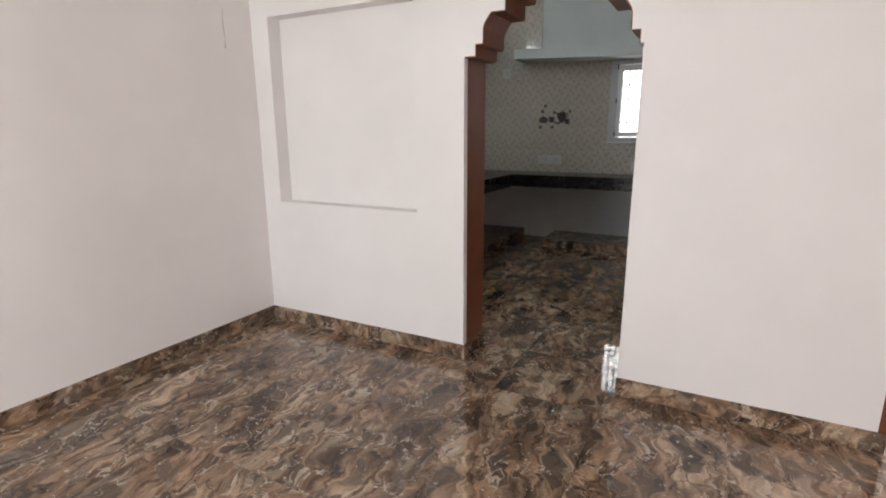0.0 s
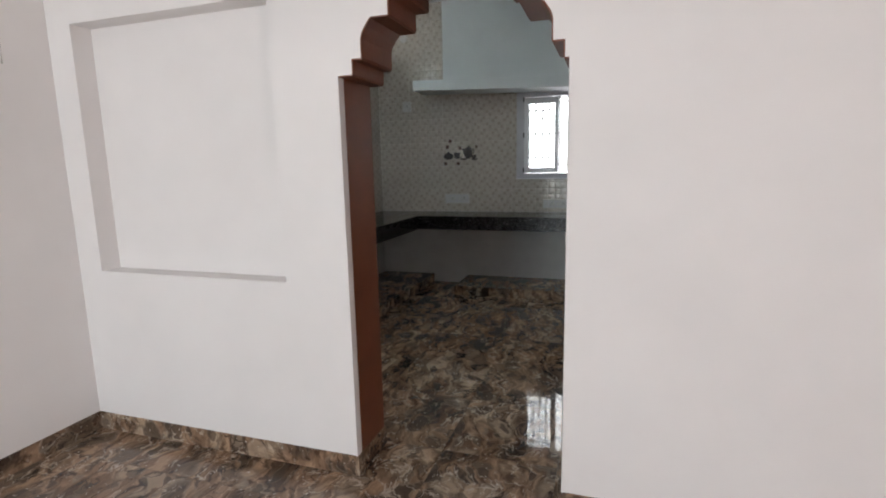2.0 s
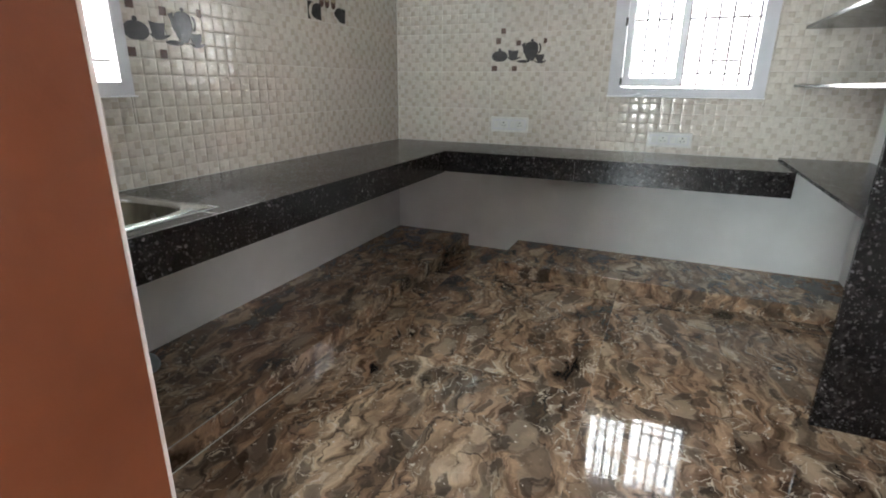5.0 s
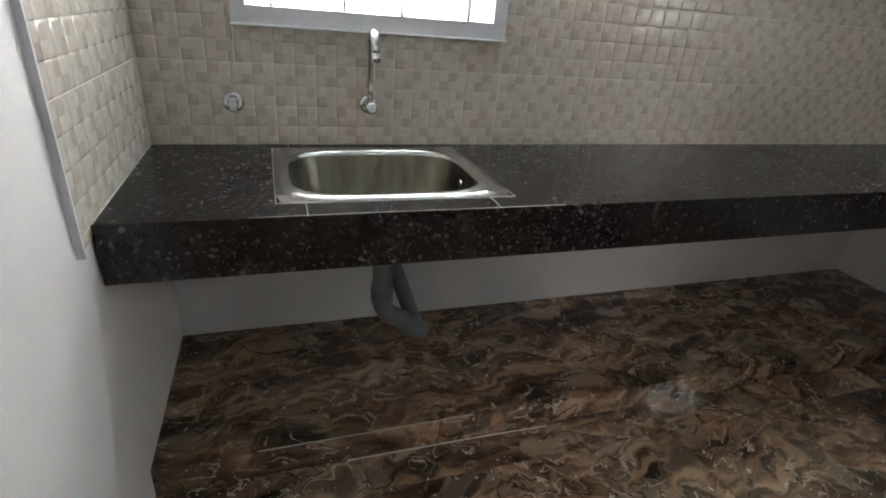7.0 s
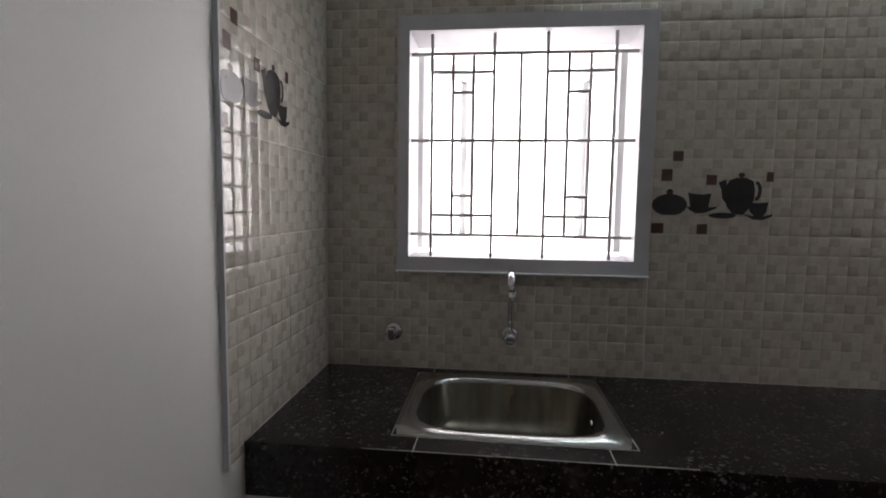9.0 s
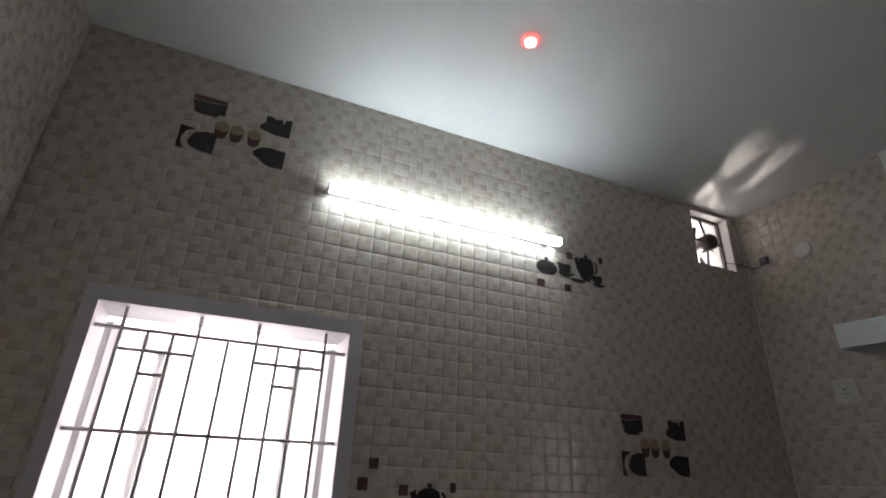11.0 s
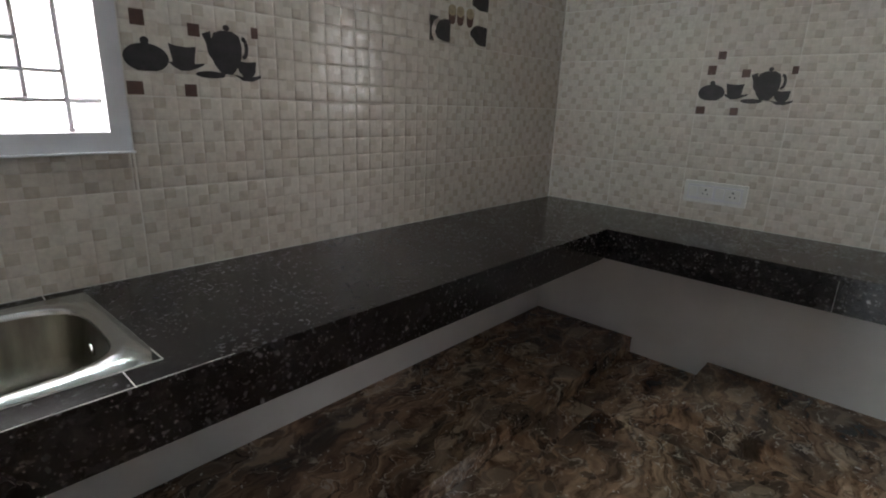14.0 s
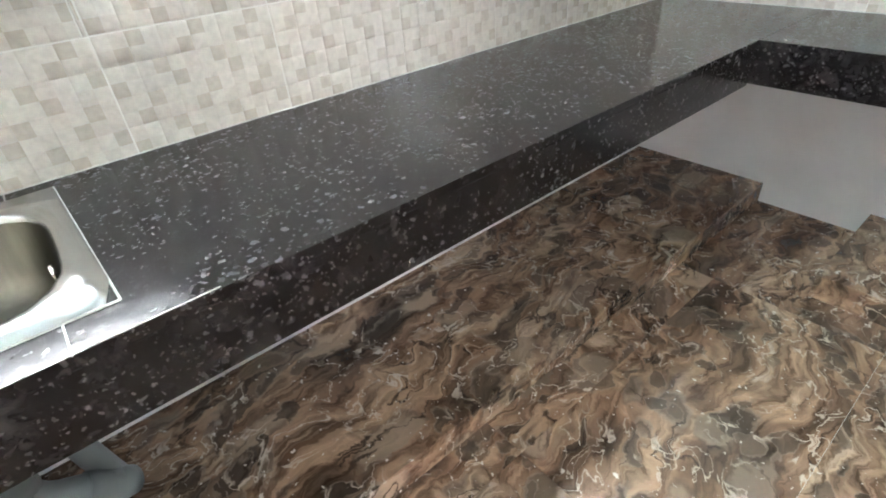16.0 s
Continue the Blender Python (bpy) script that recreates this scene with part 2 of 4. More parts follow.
def metal(name, color, rough, grain=0.0, streak=(1, 1, 1), low=0.8):
    m, nt, b = material(name)
    b.inputs["Metallic"].default_value = 1.0
    vec = places(nt, (3, 40, 3))
    nt.links.new(ramp(nt, [(0.3, tuple(c * low for c in color)), (0.7, color)], noise_of(nt, places(nt, streak), 9 if low > 0.7 else 1.0, 4)), b.inputs["Base Color"])
    b.inputs["Roughness"].default_value = rough
    if grain:
        bumped(nt, b, noise_of(nt, vec, 30, 3), grain, 0.001)
    return m


# Bowl steel: stain streaks, plus the bowl's shade and dark reflections put into the colour.
SHADED_STEEL = metal("shaded_bowl_steel", (0.21, 0.195, 0.155), 0.33, 0.1, (14, 14, 2.5), 0.45)
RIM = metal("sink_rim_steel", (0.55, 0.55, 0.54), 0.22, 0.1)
RUST = paint("rust_stain", (0.19, 0.14, 0.085), 0.45, 0.3, 0.3, 40)
CHROME = metal("chrome", (0.85, 0.85, 0.86), 0.06)
MOTOR = paint("motor_paint", (0.05, 0.035, 0.03), 0.4, 0.2, 0.3, 20)


def glowing(name, color, strength):
    m, nt, b = material(name)
    b.inputs["Base Color"].default_value = (*color, 1)
    b.inputs["Emission Color"].default_value = (*color, 1)
    b.inputs["Emission Strength"].default_value = strength
    return m


TUBE = glowing("lit_tube", (0.76, 0.95, 1.0), 33.0)
RED_LED = glowing("red_led", (1.0, 0.05, 0.04), 6.0)
LED_CORE = glowing("led_core", (1.0, 0.75, 0.7), 14.0)
DAY = glowing("bright_outdoors", (1.0, 0.985, 0.99), 4.4)
DAY_NORTH = glowing("bright_sky_outdoors", (0.97, 1.0, 1.0), 2.6)
FAR_LAMP = glowing("lit_wall_lamp", (1.0, 0.85, 0.6), 6.0)


def frosted():
    m, nt, b = material("window_glass")
    b.inputs["Base Color"].default_value = (0.9, 0.92, 0.92, 1)
    b.inputs["Transmission Weight"].default_value = 1.0
    b.inputs["Roughness"].default_value = 0.15
    b.inputs["IOR"].default_value = 1.1
    return m


GLASS = frosted()


# ---- mesh helpers ----
def add_box(bm, x0, x1, y0, y1, z0, z1, slot=0):
    v = [bm.verts.new((x, y, z)) for z in (z0, z1) for y in (y0, y1) for x in (x0, x1)]
    for q in ((0, 2, 3, 1), (4, 5, 7, 6), (0, 1, 5, 4), (2, 6, 7, 3), (0, 4, 6, 2), (1, 3, 7, 5)):
        f = bm.faces.new([v[k] for k in q])
        f.material_index = slot


def add_poly(bm, pts, axis, a0, a1, slot=0):
    """A flat outline (two coordinates) drawn out along the axis from a0 to a1."""
    def at(p, a):
        return {"x": (a, p[0], p[1]), "y": (p[0], a, p[1]), "z": (p[0], p[1], a)}[axis]
    lo = [bm.verts.new(at(p, a0)) for p in pts]
    hi = [bm.verts.new(at(p, a1)) for p in pts]
    n = len(pts)
    made = [bm.faces.new(lo), bm.faces.new(hi[::-1])]
    for k in range(n):
        made.append(bm.faces.new((lo[k], hi[k], hi[(k + 1) % n], lo[(k + 1) % n])))
    for f in made:
        f.material_index = slot
    bmesh.ops.recalc_face_normals(bm, faces=made)


def add_tube(bm, pts, r, sides=16, caps=True):
    """A round bar along a line of points."""
    pts = [Vector(p) for p in pts]
    rings = []
    up = Vector((0, 0, 1))
    for k, p in enumerate(pts):
        d = (pts[min(k + 1, len(pts) - 1)] - pts[max(k - 1, 0)]).normalized()
        side = d.cross(up)
        if side.length < 0.05:
            side = d.cross(Vector((0, 1, 0)))
        side.normalize()
        oth = d.cross(side).normalized()
        rr = r[k] if isinstance(r, (list, tuple)) else r
        rings.append([bm.verts.new(p + rr * (math.cos(a) * side + math.sin(a) * oth))
                      for a in (2 * math.pi * j / sides for j in range(sides))])
    made = []
    for a, b in zip(rings, rings[1:]):
        for j in range(sides):
            made.append(bm.faces.new((a[j], a[(j + 1) % sides], b[(j + 1) % sides], b[j])))
    if caps:
        made += [bm.faces.new(rings[0][::-1]), bm.faces.new(rings[-1])]
    for f in made:
        f.smooth = len(f.verts) == 4
    bmesh.ops.recalc_face_normals(bm, faces=made)


def arc(c, a, b, r, t0, t1, n=8):
    """Points of an arc about c in the plane of the unit vectors a and b."""
    c, a, b = Vector(c), Vector(a), Vector(b)
    return [c + r * (math.cos(t) * a + math.sin(t) * b) for t in (radians(t0 + (t1 - t0) * k / n) for k in range(n + 1))]


def part(name, bm, mats, parent=None, label="", kind="", bevel=0.0, category="", group=""):
    if bevel:
        bmesh.ops.bevel(bm, geom=bm.edges[:], offset=bevel, segments=2, affect="EDGES", profile=0.6)
    me = bpy.data.meshes.new(name)
    bm.to_mesh(me)
    bm.free()
    for m in (mats if isinstance(mats, (list, tuple)) else (mats,)):
        me.materials.append(m)
    ob = new(name, me)
    ob.parent = parent
    return tagged(ob, label, category, group, kind)


def boxes(name, mats, spans, **more):
    bm = bmesh.new()
    for sp in spans:
        add_box(bm, *sp)
    return part(name, bm, mats, **more)


def thing(name, at, label, category, group=""):
    ob = new(name)
    ob.location = at
    ob.empty_display_size = 0.1
    return tagged(ob, label, category, group)


def wall(name, mat, spans, label):
    return boxes(name, mat, spans, label=label, category="wall", kind="structure")


# ---- shell of the rooms ----
XW, YW = XS - 0.0045, YB + 0.0045       # plaster faces behind the tiles
W1 = (4.645, 5.570, 1.362, 2.289)     # west window opening: y, y, z, z
FAN = (7.69, 8.02, 3.025, 3.40)
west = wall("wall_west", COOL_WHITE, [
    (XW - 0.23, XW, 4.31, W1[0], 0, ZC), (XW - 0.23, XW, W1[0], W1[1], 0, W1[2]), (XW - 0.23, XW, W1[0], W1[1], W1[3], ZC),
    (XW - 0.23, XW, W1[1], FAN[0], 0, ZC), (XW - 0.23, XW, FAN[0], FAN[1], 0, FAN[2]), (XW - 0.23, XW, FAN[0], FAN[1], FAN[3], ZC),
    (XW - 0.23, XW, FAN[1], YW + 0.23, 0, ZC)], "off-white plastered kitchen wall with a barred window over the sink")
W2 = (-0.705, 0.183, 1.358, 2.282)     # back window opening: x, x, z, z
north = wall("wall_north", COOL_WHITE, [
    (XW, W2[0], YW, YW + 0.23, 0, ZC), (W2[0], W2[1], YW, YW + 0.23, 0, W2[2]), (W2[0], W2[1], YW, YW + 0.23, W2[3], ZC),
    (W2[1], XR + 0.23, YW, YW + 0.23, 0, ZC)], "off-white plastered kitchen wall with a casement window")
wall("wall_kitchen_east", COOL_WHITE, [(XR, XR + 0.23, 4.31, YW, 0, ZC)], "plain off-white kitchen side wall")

AL, AR, AC = -0.828, 0.149, -0.315    # arch jambs and the middle of its steps
SPRING, HEAD = 1.887, 2.252


def arch_outline():
    """Left foot to right foot over the stepped head."""
    left = [(AL, 0.0), (AL, SPRING), (AC - 0.445, SPRING), (AC - 0.445, 1.952), (AC - 0.40, 1.952), (AC - 0.40, 2.03),
            (AC - 0.392, 2.055), (AC - 0.375, 2.082), (AC - 0.35, 2.112), (AC - 0.27, 2.112), (AC - 0.27, 2.195), (AC - 0.205, 2.195), (AC - 0.205, HEAD)]
    right = [(2 * AC - x, z) for x, z in left[2:][::-1]] + [(AR, SPRING), (AR, 0.0)]
    return left + right


OUT = arch_outline()
YK = YN - 0.0045                       # kitchen face of the arch wall
NX0, NX1, NZ0, NZ1 = -2.366, -1.165, 0.955, 2.253
south = bmesh.new()
add_box(south, XL - 0.30, NX0, YH, YK, 0, ZC)
add_box(south, NX0, NX1, YH, YK, 0, NZ0)
add_box(south, NX0, NX1, YH, YK, NZ1, ZC)
add_box(south, NX0, NX1, YH + 0.115, YK, NZ0, NZ1)
add_box(south, NX1, AL, YH, YK, 0, ZC)
head = [(AL, ZC), (AL, SPRING)] + OUT[2:-2] + [(AR, SPRING), (AR, ZC)]
add_poly(south, head, "y", YH, YK)
XE, XE2 = 1.305, 2.56                # the second opening, to the far room
add_box(south, AR, XE, YH, YK, 0, ZC)
add_box(south, XE, XE2, YH, YK, 2.32, ZC)
add_box(south, XE2, 4.5, YH, YK, 0, ZC)
part("wall_south", south, WHITE, label="white painted wall with a stepped arch opening and a square niche", category="wall", kind="structure")

wall("wall_hall_west", WHITE, [(XL - 0.23, XL, -1.9, YH, 0, ZC)], "plain white painted hall wall")
wall("wall_hall_south", WHITE, [(XL - 0.23, -2.4, -2.1, -1.9, 0, ZC), (-2.4, -0.6, -2.1, -1.9, 0, 0.7), (-2.4, -0.6, -2.1, -1.9, 2.3, ZC),
                                (-0.6, 4.7, -2.1, -1.9, 0, ZC)], "white painted hall wall with a wide window")
wall("wall_hall_east", WHITE, [(4.5, 4.7, -1.9, -1.55, 0, ZC), (4.5, 4.7, -1.55, 0.35, 2.4, ZC), (4.5, 4.7, 0.35, YH, 0, ZC)],
     "white painted hall wall with a wide doorway")
wall("wall_far_north", WHITE, [(XR + 0.23, 5.4, 8.0, 8.2, 0, ZC)], "plain white painted wall of the next room")
wall("wall_far_east", WHITE, [(5.2, 5.4, YK, 5.2, 0, ZC), (5.2, 5.4, 5.2, 7.2, 0, 0.7), (5.2, 5.4, 5.2, 7.2, 2.3, ZC), (5.2, 5.4, 7.2, 8.0, 0, ZC)],
     "white painted wall of the next room with a window")
wall("wall_far_south", WHITE, [(4.5, 5.4, YH, YK, 0, ZC)], "short white painted wall of the next room")
boxes("ceiling", CEIL, [(XL - 0.4, 5.5, -2.2, YW + 0.3, ZC, ZC + 0.12)], label="plain white painted ceiling", category="ceiling", kind="structure")
boxes("subfloor", GROUT, [(XL - 0.4, 5.5, -2.2, YW + 0.3, -0.12, -0.008)], label="grey mortar bed under the marble floor", category="floor", kind="structure")
boxes("ground", GROUT, [(-60, 60, -60, 60, -0.30, -0.125)], label="bare pale ground round the house", category="ground", kind="structure")


# brown painted lining of the arch
def arch_lining():
    bm = bmesh.new()
    t = 0.006

    def strip(pts, y0, y1, inward):
        for (x0, z0), (x1, z1) in zip(pts, pts[1:]):
            dx, dz = x1 - x0, z1 - z0
            n = math.hypot(dx, dz)
            nx, nz = dz / n * t, -dx / n * t
            quad = [(x0, z0), (x1, z1), (x1 + nx, z1 + nz), (x0 + nx, z0 + nz)]
            add_poly(bm, quad, "y", y0, y1)
    strip(OUT[:2], YH + 0.043, YN - 0.014, 1)
    strip(OUT[-2:], YH + 0.043, YN - 0.014, 1)
    strip([(AL, SPRING - 0.006)] + [(AL, SPRING)] + OUT[2:-2] + [(AR, SPRING)], YH + 0.001, YN + 0.003, 1)
    return part("arch_trim", bm, BROWN, label="chocolate brown painted lining of the stepped arch", category="arch", kind="structure")


arch_lining()
bm = bmesh.new()
for e, d in ((AL, 1), (AR, -1)):
    add_poly(bm, [(e - 0.006 * d, YH - 0.0045), (e + 0.001 * d, YH - 0.0045), (e + 0.003 * d, YH - 0.002), (e + 0.003 * d, YH + 0.042), (e - 0.002 * d, YH + 0.044), (e - 0.006 * d, YH + 0.002)], "z", 0.09, SPRING + 0.003)
part("arch_bead", bm, WHITE, label="white plaster corner bead along the arch jambs", category="trim", kind="structure")
bm = bmesh.new()
add_box(bm, XE, XE + 0.034, YH + 0.004, YN, 0, 2.05)
add_box(bm, XE, XE + 0.085, YH + 0.004, YN, 2.05, 2.12)
add_box(bm, XE, XE + 0.15, YH + 0.004, YN, 2.12, 2.20)
add_box(bm, XE, XE2, YH + 0.004, YN, 2.20, 2.32)
part("passage_trim", bm, BROWN, label="chocolate brown painted edge of the wide passage", category="trim", kind="structure")

# skirtings
SK = 0.102
bm = bmesh.new()
add_box(bm, XL, AL, YH - 0.008, YH, 0, SK)
add_box(bm, AR, XE + 0.034, YH - 0.008, YH, 0, SK)
add_box(bm, XL, XL + 0.008, -1.9, YH - 0.008, 0, SK)
add_box(bm, AL, AL + 0.010, YH - 0.008, YK + 0.008, 0, SK)
add_box(bm, AR - 0.010, AR, YH - 0.008, YK + 0.008, 0, SK)
add_box(bm, XE2, 4.5, YH - 0.008, YH, 0, SK)
add_box(bm, XR + 0.23, 5.2, 7.99, 8.0, 0, 0.10)
part("baseboard", bm, MARBLE, label="low brown marble skirting along the white walls", category="skirting", kind="structure")

# low marble steps under the counters
boxes("step_west", MARBLE, [(XW, -1.849, 4.31, YW, -0.004, 0.103)], label="low brown marble plinth along the wall under the worktop",
      category="plinth", kind="structure", bevel=0.002)
boxes("step_north", MARBLE, [(-1.394, XR, 7.50, YW, -0.004, 0.105)], label="low brown marble plinth under the back worktop",
      category="plinth", kind="structure", bevel=0.002)

# storage loft over the back wall
def loft_z(x):
    """The slab's underside, which drops slightly away from the sink wall."""
    return 2.362 - 0.037 * (x + 1.92)


bm = bmesh.new()
la, lb = loft_z(-1.926), loft_z(XR)
add_poly(bm, [(-1.926, la), (XR, lb), (XR, lb + 0.115), (-1.926, la + 0.115)], "y", 7.719, YW)
part("loft_slab", bm, LOFT, label="white painted concrete loft slab over the back wall", category="loft", kind="structure", bevel=0.003)
boxes("loft_plaster", LOFT, [(-1.681, XR, YB - 0.004, YW, 2.40, ZC)], label="white painted plaster above the loft slab",
      category="wall", kind="structure")


# outside, seen through the windows
# Slab added outside to keep high sky light off the kitchen floor, built as a sunshade.
boxes("sunshade", CEIL, [(XW - 0.88, XW - 0.231, 4.30, 5.92, 2.44, 2.51)], label="white sunshade slab added over the sink window to block sky light", category="sunshade",
      kind="structure", bevel=0.004)
bm = bmesh.new()
add_box(bm, -5.3, -5.2, -10.0, 12.0, -0.12, 6.5)
part("backdrop_west", bm, DAY, label="overexposed bright daylight outside the sink window", category="backdrop", kind="structure")
bm = bmesh.new()
add_box(bm, -5.19, 9.0, 11.6, 11.7, -0.12, 6.5)
part("backdrop_north", bm, DAY_NORTH, label="overexposed bright daylight outside the back window", category="backdrop", kind="structure")


# ---- worktops ----
def worktop():
    top = thing("worktop", (-2.2, 6.0, 0.9), "L-shaped black speckled granite worktop with a deep front edge", "worktop")
    zt, zb = ZW, ZW - 0.022
    sx0, sx1, sy0, sy1 = -2.46, -1.94, 4.755, 5.405        # hole for the sink bowl
    fx = -1.830
    bm = bmesh.new()
    outer = [(XS, YN), (fx, YN), (fx, YB), (XS, YB)]
    inner = [(sx0, sy0), (sx1, sy0), (sx1, sy1), (sx0, sy1)]
    vo = [[bm.verts.new((*p, z)) for p in outer] for z in (zb, zt)]
    vi = [[bm.verts.new((*p, z)) for p in inner] for z in (zb, zt)]
    for k in range(4):
        k2 = (k + 1) % 4
        bm.faces.new((vo[1][k], vo[1][k2], vi[1][k2], vi[1][k]))
        bm.faces.new((vo[0][k2], vo[0][k], vi[0][k], vi[0][k2]))
        bm.faces.new((vo[0][k], vo[0][k2], vo[1][k2], vo[1][k]))
        bm.faces.new((vi[0][k2], vi[0][k], vi[1][k], vi[1][k2]))
    ob = part("slab", bm, GRANITE)
    ob.parent = top
    bm = bmesh.new()
    add_box(bm, fx + 0.0015, 0.401, 7.50, YB, zb, zt)
    ob2 = part("slab", bm, GRANITE)
    ob2.parent = top
    for name, sp in (("front_edge", (fx - 0.022, fx, YN, 7.4985, 0.757, zb - 0.001)),
                     ("front_edge", (fx - 0.022, -0.872, 7.50, 7.522, 0.764, zb - 0.001)),
                     ("front_edge", (-0.8695, 0.401, 7.50, 7.522, 0.764, zb - 0.001)),
                     ("end_edge", (0.379, 0.401, 7.5235, YB, 0.764, zb - 0.001))):
        bm = bmesh.new()
        add_box(bm, *sp)
        part(name, bm, GRANITE, bevel=0.0015).parent = top
    # thin grout lines at the cuts beside the sink and along the tiles
    bm = bmesh.new()
    add_box(bm, -1.92, fx + 0.0005, 4.803, 4.806, zt, zt + 0.0008)
    add_box(bm, -1.92, fx + 0.0005, 5.347, 5.350, zt, zt + 0.0008)
    add_box(bm, -2.545, -2.485, 4.778, 4.781, zt, zt + 0.0008)
    add_box(bm, -2.545, -2.485, 5.318, 5.321, zt, zt + 0.0008)
    add_box(bm, XS, XS + 0.004, YN, YB, zt, zt + 0.0025)
    add_box(bm, XS, 0.401, YB - 0.004, YB, zt, zt + 0.0025)
    add_box(bm, XS, fx, YN, YN + 0.004, zt, zt + 0.0025)
    part("joint", bm, GROUT, label="thin white cement joints").parent = top
    for ch in top.children:
        ch.matrix_parent_inverse = Matrix.Translation(-top.location)
    return top


worktop()


def sink():
    s = thing("kitchen_sink", (-2.205, 5.072, ZW), "single-bowl stainless steel sink set in the black granite worktop", "sink")
    cx, cy = -2.205, 5.073
    corners = [(-1.922, 4.726), (-1.918, 5.430), (-2.495, 5.412), (-2.480, 4.722)]
    n = 40

    def rounded(hx, hy, p=5.0, shift=(0, 0)):
        pts = []
        for k in range(n):
            a = 2 * math.pi * (k + 0.5) / n
            c, q = math.cos(a), math.sin(a)
            r = (abs(c) ** p + abs(q) ** p) ** (-1 / p)
            pts.append((cx + shift[0] + hx * c * r, cy + shift[1] + hy * q * r))
        return pts
    bm = bmesh.new()
    inner = rounded(0.232, 0.305, 4.0)
    # outer rim follows the four corners
    def outer(k):
        a = 2 * math.pi * (k + 0.5) / n
        d = Vector((math.cos(a), math.sin(a)))
        best = 9
        for i in range(4):
            p, q = Vector(corners[i]), Vector(corners[(i + 1) % 4])
            e = q - p
            den = d.x * e.y - d.y * e.x
            if abs(den) < 1e-6:
                continue
            w = p - Vector((cx, cy))
            t = (w.x * e.y - w.y * e.x) / den
            u = (w.x * d.y - w.y * d.x) / den
            if t > 0 and -0.01 <= u <= 1.01:
                best = min(best, t)
        return (cx + d.x * best, cy + d.y * best)
    rings = [[(x, y, ZW + 0.001) for x, y in (outer(k) for k in range(n))],
             [(x, y, ZW + 0.004) for x, y in (outer(k) for k in range(n))]]
    rings.append([(x, y, ZW + 0.006) for x, y in rounded(0.243, 0.316, 4.0)])
    rings.append([(x, y, ZW + 0.004) for x, y in inner])
    rings.append([(x, y, ZW - 0.01) for x, y in rounded(0.226, 0.299, 4.0)])
    rings.append([(x, y, ZW - 0.13) for x, y in rounded(0.212, 0.284, 3.8)])
    rings.append([(x, y, ZW - 0.165) for x, y in rounded(0.190, 0.262, 3.4)])
    rings.append([(x, y, ZW - 0.176) for x, y in rounded(0.12, 0.17, 3.0)])
    rings.append([(x, y, ZW - 0.180) for x, y in rounded(0.03, 0.03, 2.0)])
    vs = [[bm.verts.new(p) for p in r] for r in rings]
    for a, b in zip(vs, vs[1:]):
        for k in range(n):
            f = bm.faces.new((a[k], a[(k + 1) % n], b[(k + 1) % n], b[k]))
            f.smooth = True
            # rim in the bright steel, bowl in the one with shade in its colour
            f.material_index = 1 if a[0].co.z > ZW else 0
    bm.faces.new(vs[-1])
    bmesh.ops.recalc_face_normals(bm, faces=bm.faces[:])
    body = part("bowl", bm, [SHADED_STEEL, RIM])
    bm = bmesh.new()
    add_tube(bm, [(cx, cy, ZW - 0.182), (cx, cy, ZW - 0.174)], 0.038, 24)
    add_tube(bm, [(cx, cy, ZW - 0.173), (cx, cy, ZW - 0.170)], 0.022, 16)
    drain = part("drain", bm, CHROME, label="round chrome drain")
    bm = bmesh.new()
    add_tube(bm, [(cx + 0.01, 5.355, ZW - 0.052), (cx + 0.01, 5.347, ZW - 0.052)], 0.017, 16)
    over = part("overflow", bm, CHROME, label="small round overflow plate")
    bm = bmesh.new()
    for a, b in zip(corners, corners[1:] + corners[:1]):
        p, q = Vector((*a, ZW + 0.0012)), Vector((*b, ZW + 0.0012))
        add_tube(bm, [p, q], 0.0022, 6)
    seal = part("sealant", bm, GROUT, label="smeared white sealant line")
    bm = bmesh.new()
    rnd = random.Random(3)
    rows = []
    for k in range(9):
        d = 0.016 + k * 0.0125
        w = 0.006 + 0.007 * rnd.random() + (0.008 if k < 3 else 0)
        yy = 5.078 + 0.004 * math.sin(k * 0.9)
        xx = cx - 0.2215 + 0.0165 * (d - 0.01) / 0.12
        rows.append([bm.verts.new((xx, yy - w, ZW - d)), bm.verts.new((xx, yy + w, ZW - d))])
    for p, q in zip(rows, rows[1:]):
        bm.faces.new((p[0], p[1], q[1], q[0]))
    stain = part("stain", bm, RUST, label="brown rust stain run down the bowl")
    for ch in (body, drain, over, seal, stain):
        ch.parent = s
        ch.matrix_parent_inverse = Matrix.Translation(-s.location)
    return s


sink()


